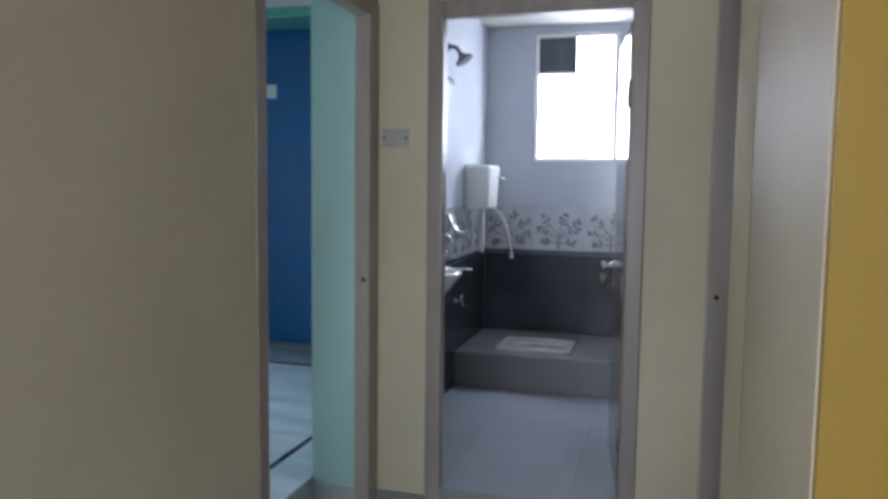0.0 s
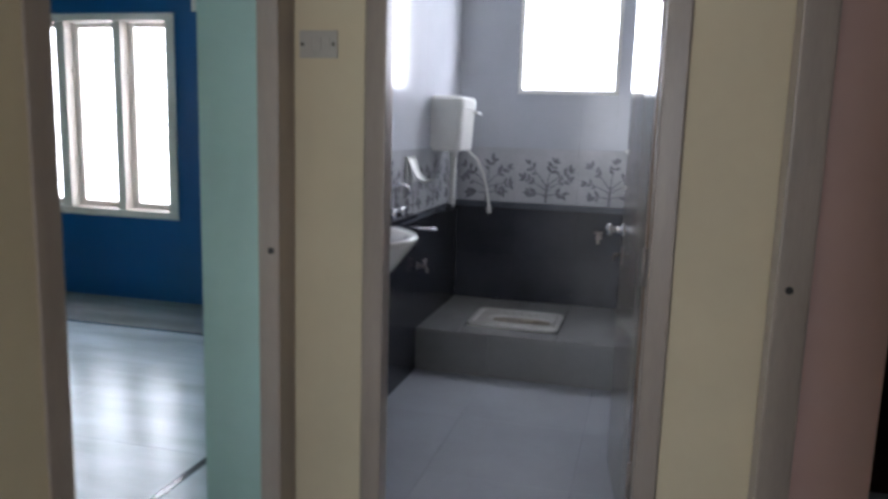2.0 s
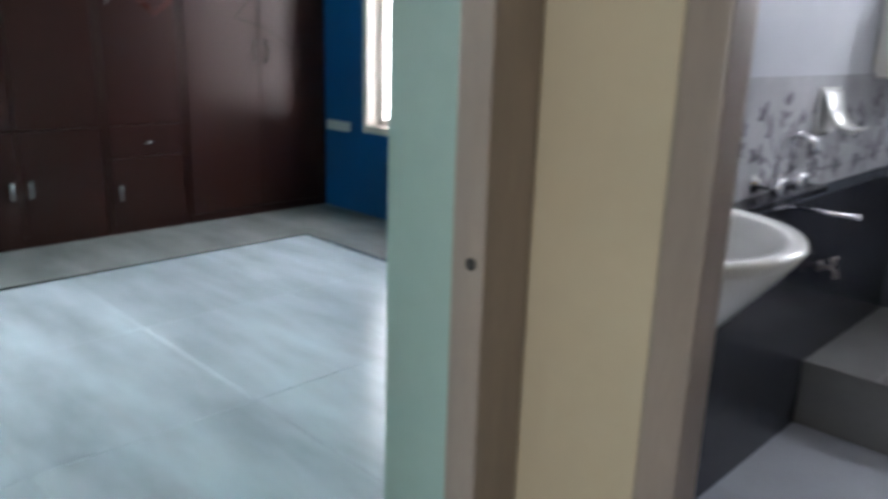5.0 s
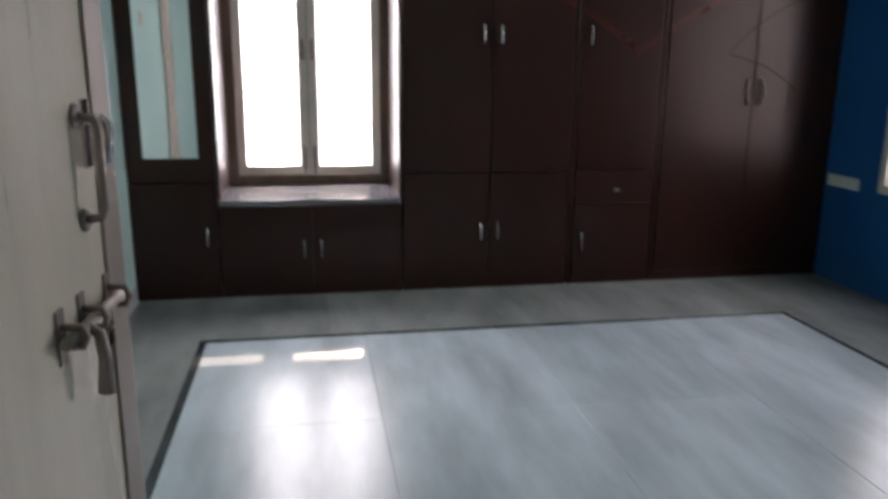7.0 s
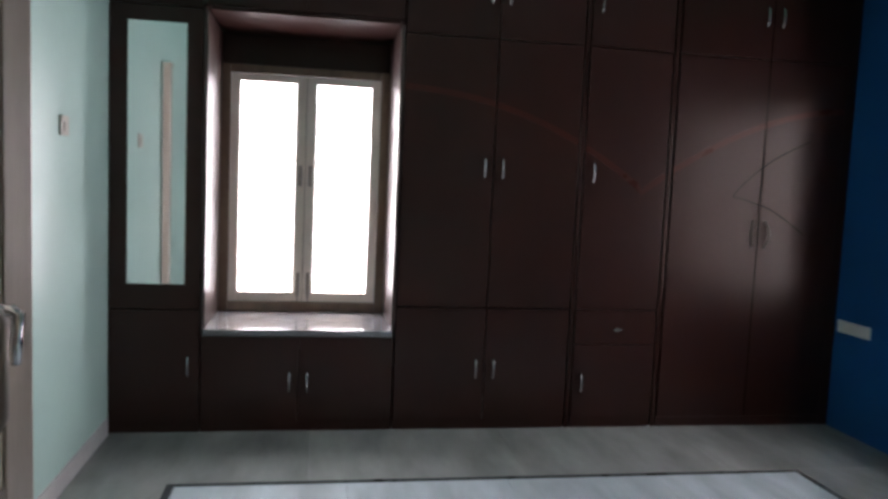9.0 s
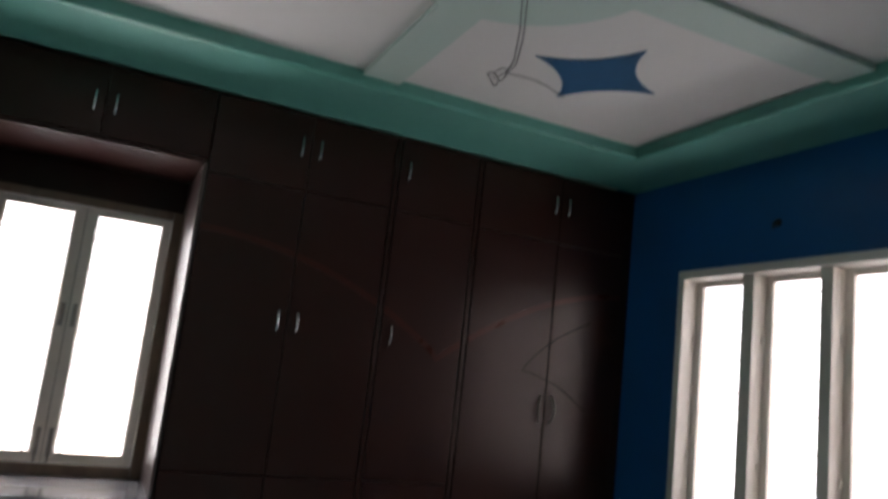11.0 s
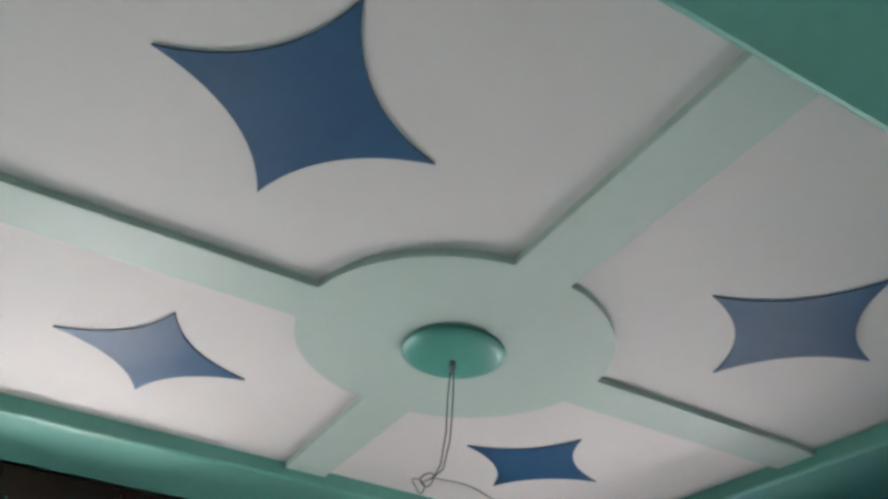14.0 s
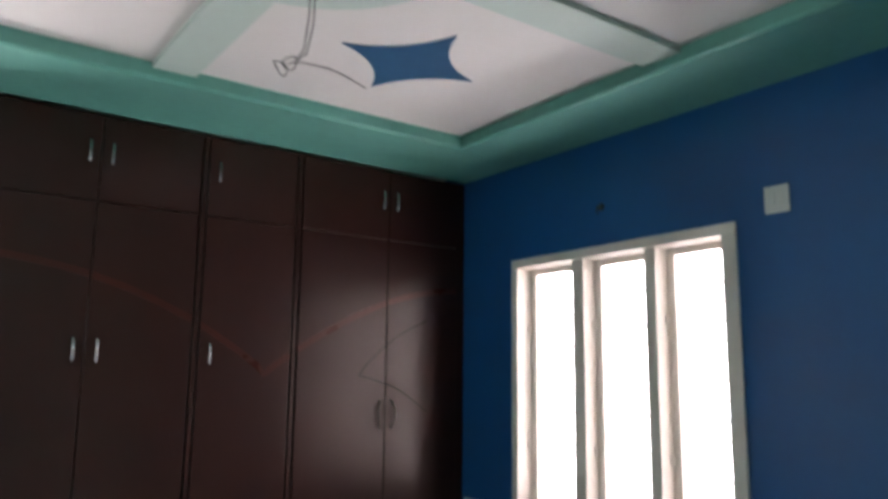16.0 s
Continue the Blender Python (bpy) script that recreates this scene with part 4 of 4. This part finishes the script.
def shower():
    e = thing("shower_head", "round grey shower head on a bent wall arm", "shower")
    bm = bmesh.new()
    y = 1.66
    tube(bm, [(TX0 + 0.0008, y, 2.345), (TX0 + 0.008, y, 2.345)], 0.03, sides=16)
    tube(bm, [(TX0 + 0.008, y, 2.345), (TX0 + 0.03, y, 2.348), (TX0 + 0.06, y, 2.335), (TX0 + 0.082, y, 2.305)], 0.014)
    part("arm", bm, "gunmetal", e)
    bm = bmesh.new()
    lathe(bm, [(0.014, 0.03), (0.02, 0.01), (0.045, -0.012), (0.062, -0.022), (0.064, -0.036), (0.056, -0.040)], (0, 0, 0), sides=24)
    h = part("head", bm, "gunmetal", e)
    h.matrix_basis = pose(TX0 + 0.095, y, 2.28, 0, -34, 0)
    for k, yy in enumerate((1.62, 1.70)):
        bm = bmesh.new()
        tube(bm, [(TX0 + 0.0008, yy, 2.145), (TX0 + 0.02, yy, 2.14), (TX0 + 0.03, yy, 2.10)], 0.006)
        part("hook", bm, "steel", e)


shower()


def squat_pan():
    e = thing("squat_toilet", "white ceramic squat toilet pan set in the raised platform", "toilet")
    x0, x1, y0, y1, z = 0.535, 1.085, 2.07, 2.50, 0.2515
    cx, cy = (x0 + x1) / 2, (y0 + y1) / 2
    def rr(g, zz, p=9):
        return oval(cx, cy, (x1 - x0) / 2 - g, (y1 - y0) / 2 - g, zz, 48, p)
    def hole(g, zz):
        return oval(cx + 0.03, cy - 0.005, 0.185 - g, 0.075 - g * 0.5, zz, 48, 2.6)
    bm = bmesh.new()
    loft(bm, [rr(0.0, z), rr(0.0, z + 0.012), rr(0.008, z + 0.018), rr(0.03, z + 0.018), rr(0.045, z + 0.008), hole(-0.02, z + 0.008), hole(0.0, z + 0.002), hole(0.01, z - 0.0005)], smooth=False, caps=False)
    part("rim_plate", bm, "pan", e)
    bm = bmesh.new()
    loft(bm, [hole(0.010, z - 0.0005), hole(0.02, z - 0.04), hole(0.05, z - 0.09), hole(0.09, z - 0.10)], caps=False)
    bm.faces.new([bm.verts.new(p) for p in hole(0.09, z - 0.10)])
    part("bowl", bm, "dirty", e, "stained ceramic bowl")
    for yy in (cy - 0.155, cy + 0.145):
        for k in range(5):
            xx = cx - 0.10 + k * 0.05
            bm = boxes((xx, xx + 0.022, yy - 0.03, yy + 0.03, z + 0.0085, z + 0.0145), bevel=0.002)
            part("footrest_rib", bm, "pan", e)


squat_pan()

# ---- switches, sockets and small things ----


def plate(name, label, category, corner, axis, w, h, mat, rockers=1):
    """A wall plate with rockers; axis is the wall's normal."""
    e = thing(name, label, category)
    x, y, z = corner
    def slab(a, b, c, d, t0, t1, bev):
        if axis == "-y":
            return boxes((x + a, x + b, y - t1, y - t0, z + c, z + d), bevel=bev)
        return boxes((x + t0, x + t1, y + a, y + b, z + c, z + d), bevel=bev)
    part("base_plate", slab(0, w, 0, h, 0.0006, 0.010, 0.003), mat, e)
    for k in range(rockers):
        a = w * (0.14 + 0.72 * k / rockers)
        part("rocker", slab(a, a + w * 0.6 / rockers, h * 0.25, h * 0.75, 0.0102, 0.014, 0.0015), mat, e)
    return e


e = plate("switch_plate", "grey switch plate with three rockers by the bathroom door", "switch", (0.41, HY, 1.615), "-y", 0.13, 0.085, "switchgrey", 3)
for dx in (0.012, 0.118):
    bm = bmesh.new()
    lathe(bm, [(0.006, -0.0105), (0.006, -0.0125)], (0.41 + dx, HY, 1.6575), axis="y", sides=12)
    part("screw", bm, "bronze", e)
plate("light_switch", "square white light switch on the blue wall", "switch", (-1.74, BY1, 2.17), "-y", 0.115, 0.12, "plastic", 2)
plate("socket_plate", "long white socket plate low on the blue wall", "socket", (-3.90, BY1, 0.625), "-y", 0.29, 0.075, "plastic", 4)
e = thing("switch_plate", "small grey switch plate on the aqua wall", "switch")
part("base_plate", boxes((-3.235, -3.135, BY0 + 0.0006, BY0 + 0.012, 1.60, 1.685), bevel=0.003), "switchgrey", e)
part("rocker", boxes((-3.205, -3.165, BY0 + 0.0122, BY0 + 0.017, 1.62, 1.665), bevel=0.0015), "switchgrey", e)
e = thing("wall_post", "brown painted wooden post standing against the aqua wall", "post")
part("shaft", boxes((-2.53, -2.45, BY0 + 0.0145, BY0 + 0.065, 0.002, 2.2), bevel=0.004), "frame", e)
part("cap", boxes((-2.537, -2.443, BY0 + 0.0145, BY0 + 0.072, 2.201, 2.225), bevel=0.004), "frame", e)
e = thing("wall_hook", "small dark hook in the blue wall", "hook")
bm = bmesh.new()
lathe(bm, [(0.022, -0.0006), (0.022, -0.006), (0.016, -0.010)], (-2.7, BY1, 2.375), axis="y", sides=16)
part("base", bm, "bronze", e)
bm = bmesh.new()
tube(bm, [(-2.7, BY1 - 0.010, 2.375), (-2.7, BY1 - 0.035, 2.37), (-2.7, BY1 - 0.04, 2.345), (-2.7, BY1 - 0.03, 2.335)], 0.005)
part("prong", bm, "bronze", e)

e = thing("hanging_wire", "loose twisted electric wires hanging from the fan rose", "wire")
bm = bmesh.new()
tube(bm, [(CX - 0.003, CY - 0.004, ZB - 0.07), (CX - 0.008, CY - 0.006, 2.62), (CX + 0.004, CY - 0.01, 2.50), (CX, CY - 0.02, 2.39), (CX, CY - 0.045, 2.345), (CX, CY - 0.07, 2.33)], 0.0023, sides=6)
part("strand", bm, "wire", e)
bm = bmesh.new()
tube(bm, [(CX + 0.003, CY + 0.004, ZB - 0.07), (CX + 0.01, CY + 0.004, 2.61), (CX - 0.002, CY + 0.008, 2.48), (CX + 0.004, CY - 0.012, 2.38), (CX, CY - 0.04, 2.35)], 0.0023, sides=6)
part("strand", bm, "wire", e)
for c, r, tilt in (((CX, CY - 0.062, 2.335), 0.022, 0.4), ((CX + 0.01, CY - 0.095, 2.31), 0.020, -0.5)):
    bm = bmesh.new()
    tube(bm, [(c[0] + 0.008 * math.sin(2 * a), c[1] + r * math.cos(a), c[2] + r * math.sin(a + tilt)) for a in [2 * math.pi * k / 14 for k in range(15)]], 0.0023, sides=6)
    part("knot_loop", bm, "wire", e)
bm = bmesh.new()
tube(bm, [(CX, CY - 0.05, 2.345), (CX, CY + 0.01, 2.35), (CX, CY + 0.06, 2.352), (CX, CY + 0.11, 2.345), (CX, CY + 0.16, 2.33), (CX, CY + 0.19, 2.322)], 0.0021, sides=6)
part("loose_end", bm, "wire", e)


# ---- floors and tiles, piece by piece ----
MESHES = {}


def piece(name, parent, mat, w, d, h, at, bevel=0.0015):
    """A bevelled slab; alike pieces share one mesh."""
    key = (name, mat, round(w, 4), round(d, 4), round(h, 4))
    if key not in MESHES:
        bm = boxes((0, w, 0, d, 0, h))
        if bevel:
            top = [e for e in bm.edges if all(abs(v.co.z - h) < 1e-6 for v in e.verts)] if bevel > 0 else []
            bmesh.ops.bevel(bm, geom=top, offset=bevel, segments=1, affect="EDGES")
        bmesh.ops.recalc_face_normals(bm, faces=bm.faces)
        me = bpy.data.meshes.new(name)
        bm.to_mesh(me)
        bm.free()
        me.materials.append(M[mat])
        MESHES[key] = me
    ob = new(name, MESHES[key])
    ob.matrix_basis = at
    ob.parent = parent
    return ob


def pave(parent, name, mat, x0, x1, y0, y1, z1, nx, ny, gap=0.002, h=0.02):
    w, d = (x1 - x0) / nx, (y1 - y0) / ny
    for i in range(nx):
        for j in range(ny):
            piece(name, parent, mat, w - gap, d - gap, h, pose(x0 + i * w + gap / 2, y0 + j * d + gap / 2, z1 - h))


floor = structure("floor_bedroom", boxes((-4.75, 0.058, BY0, BY1, -0.15, -0.022)), "lightgrout", "pale marble bedroom floor with a dark inlaid border", "floor")
SX0, SX1, SY0, SY1, SW = -3.20, -0.17, -1.13, 2.14, 0.038
pave(floor, "marble_slab", "marble", SX0 + SW, SX1 - SW, SY0 + SW, SY1 - SW, 0.0, 3, 4, 0.0012)
for x0, x1, y0, y1 in ((SX0, SX0 + SW, SY0, SY1), (SX1 - SW, SX1, SY0, SY1), (SX0 + SW, SX1 - SW, SY0, SY0 + SW), (SX0 + SW, SX1 - SW, SY1 - SW, SY1)):
    piece("border_strip", floor, "strip", x1 - x0 - 0.001, y1 - y0 - 0.001, 0.02, pose(x0, y0, -0.02))
# green-grey stone whose tone also holds the shade before the wardrobes
pave(floor, "border_slab", "border", FX - 0.012, SX0, BY0, BY1, 0.0, 1, 4, 0.0012)
pave(floor, "border_slab", "marble", SX1, BX1 - 0.002, BY0, BY1, 0.0, 1, 4, 0.0012)
pave(floor, "border_slab", "border", SX0, SX1, SY1, BY1, 0.0, 3, 1, 0.0012)
pave(floor, "border_slab", "border", SX0, SX1, BY0, SY0, 0.0, 3, 1, 0.0012)

bfloor = structure("floor_bathroom", boxes((TX0 - 0.012, TX1, HY + 0.004, TY1 + 0.012, -0.15, -0.022)), "lightgrout", "glossy grey tiled bathroom floor", "floor")
for i in range(3):
    for j in range(3):
        x0, x1 = (TX0, 0.71, 1.31)[i], (0.71, 1.31, TX1)[i]
        y0, y1 = (HY + 0.003, 0.66, 1.29)[j], (0.66, 1.29, 1.92)[j]
        piece("floor_tile", bfloor, "floortile", x1 - x0 - 0.001, y1 - y0 - 0.001, 0.02, pose(x0, y0, -0.02), 0.0006)
plat = structure("platform", boxes((TX0 - 0.012, 0.53, 1.932, TY1 + 0.012, -0.02, 0.235), (1.09, TX1, 1.932, TY1 + 0.012, -0.02, 0.235),
                                   (0.53, 1.09, 1.932, 2.075, -0.02, 0.235), (0.53, 1.09, 2.495, TY1 + 0.012, -0.02, 0.235), (0.53, 1.09, 2.075, 2.495, -0.02, 0.13)), "grout", "raised grey tiled toilet platform", "platform")
for i in range(3):
    x0, x1 = (TX0, 0.71, 1.31)[i], (0.71, 1.31, TX1)[i]
    piece("riser_tile", plat, "platform", x1 - x0 - 0.002, 0.235, 0.012, pose(x0, 1.932, 0.0, 90, 0, 0))
for x0, x1, y0, y1 in ((TX0, 0.533, 1.918, TY1), (1.087, TX1, 1.918, TY1), (0.533, 1.087, 1.918, 2.073), (0.533, 1.087, 2.497, TY1)):
    piece("platform_tile", plat, "platform", x1 - x0 - 0.002, y1 - y0 - 0.001, 0.014, pose(x0, y0, 0.236))


def tree(seed, w=0.385, h=0.36):
    """A printed tree: a stem, limbs and pairs of leaves, lying in a tile's face."""
    rnd = random.Random(seed)
    bm = bmesh.new()
    def stroke(p, q, w0, w1):
        d = (q - p).normalized()
        n = Vector((-d.y, d.x, 0))
        bm.faces.new([bm.verts.new(v) for v in (p - n * w0, q - n * w1, q + n * w1, p + n * w0)])
    def blade(p, ang, size):
        d = Vector((math.cos(ang), math.sin(ang), 0))
        n = Vector((-d.y, d.x, 0))
        pts = [p, p + d * size * 0.3 + n * size * 0.2, p + d * size * 0.65 + n * size * 0.2, p + d * size, p + d * size * 0.65 - n * size * 0.2, p + d * size * 0.3 - n * size * 0.2]
        bm.faces.new([bm.verts.new(v) for v in pts])
    base, fork = Vector((w / 2, 0.004, 0)), Vector((w / 2 + 0.004, h * 0.3, 0))
    stroke(base, fork, 0.008, 0.006)
    low, mid = Vector((w / 2, h * 0.14, 0)), Vector((w / 2 + 0.002, h * 0.24, 0))
    limbs = [(fork, 56, 0.18), (fork, 126, 0.185), (fork, 92, 0.17), (mid, 34, 0.16), (mid, 148, 0.16), (low, 22, 0.11), (low, 160, 0.11)]
    for p, a, ln in limbs:
        a = radians(a + rnd.uniform(-7, 7))
        bend = rnd.uniform(0.15, 0.45) * (1 if math.cos(a) < 0 else -1)
        at, n = p.copy(), 5
        for k in range(n):
            a += bend / n
            q = at + Vector((math.cos(a), math.sin(a), 0)) * ln / n
            stroke(at, q, 0.0045 - 0.0006 * k, 0.0039 - 0.0006 * k)
            for sd in (-1, 1):
                if k > 1 and rnd.random() < 0.85:
                    blade(q, a + sd * rnd.uniform(0.55, 1.25), rnd.uniform(0.036, 0.056))
            at = q
        blade(at, a, rnd.uniform(0.04, 0.06))
    for v in bm.verts:
        v.co.x = min(max(v.co.x, 0.006), w - 0.006)
        v.co.y = min(max(v.co.y, 0.003), h - 0.006)
    me = bpy.data.meshes.new("printed_tree")
    bmesh.ops.recalc_face_normals(bm, faces=bm.faces)
    bm.to_mesh(me)
    bm.free()
    me.materials.append(M["motif"])
    return me


TREES = [tree(s) for s in (3, 8, 14, 21)]


def wall_tiles(parent, place, u0, u1, cuts, rows, skip=None):
    """Rows of wall tiles; place(u, z) gives the pose of a tile's lower corner."""
    n = 0
    for z0, z1, mat, name in rows:
        g = 0.00015 if mat in ("lighttile", "greytile") else 0.00025 if mat == "darktile" else 0.0005
        for a, b in zip(cuts, cuts[1:]):
            holes = [(a, b, z0, z1)]
            if skip:
                sa, sb, sz0, sz1 = skip
                if a < sb and b > sa and z0 < sz1 and z1 > sz0:
                    holes = [(a, min(b, sa), z0, z1), (max(a, sb), b, z0, z1), (max(a, sa), min(b, sb), z0, min(z1, sz0)), (max(a, sa), min(b, sb), max(z0, sz1), z1)]
            for p, q, r, s in holes:
                if q - p < 0.008 or s - r < 0.008:
                    continue
                t = piece(name, parent, mat, q - p - 2 * g, s - r - 2 * g, 0.011, place(p + g, r + g), 0.0 if mat in ("lighttile", "greytile") else 0.0005)
                if name == "decor_tile" and q - p > 0.385:
                    ob = new("printed_tree", TREES[n % 4])
                    n += 1
                    ob.parent = t
                    ob.matrix_basis = pose((q - p - 2 * g - 0.385) / 2, 0, 0.0118)


ROWS_N = [(0.25, 0.565, "darktile", "dark_tile"), (0.565, 0.88, "darktile", "dark_tile"), (0.88, 0.92, "bordertile", "border_tile"), (0.92, 1.28, "decortile", "decor_tile"),
          (1.28, 1.75, "lighttile", "light_tile"), (1.75, 2.22, "lighttile", "light_tile"), (2.22, 2.69, "lighttile", "light_tile")]
wn = bpy.data.objects["wall_bathroom_north"]
ww = bpy.data.objects["wall_bathroom_west"]
# pale rows here take a darker grey than on the west wall
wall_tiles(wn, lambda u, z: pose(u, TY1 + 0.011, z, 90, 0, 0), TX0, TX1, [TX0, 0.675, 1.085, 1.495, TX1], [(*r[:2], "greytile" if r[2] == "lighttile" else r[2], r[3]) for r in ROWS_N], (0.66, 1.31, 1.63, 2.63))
ROWS_W = [(0.0, 0.28, "darktile", "dark_tile")] + [(0.28 if r[0] == 0.25 else r[0], *r[1:]) for r in ROWS_N]
wall_tiles(ww, lambda u, z: pose(TX0 - 0.011, u, z) @ Matrix(((0, 0, 1, 0), (1, 0, 0, 0), (0, 1, 0, 0), (0, 0, 0, 1))), TY0, TY1, [TY0, 0.367, 0.777, 1.187, 1.597, 2.007, 2.417, TY1], ROWS_W)
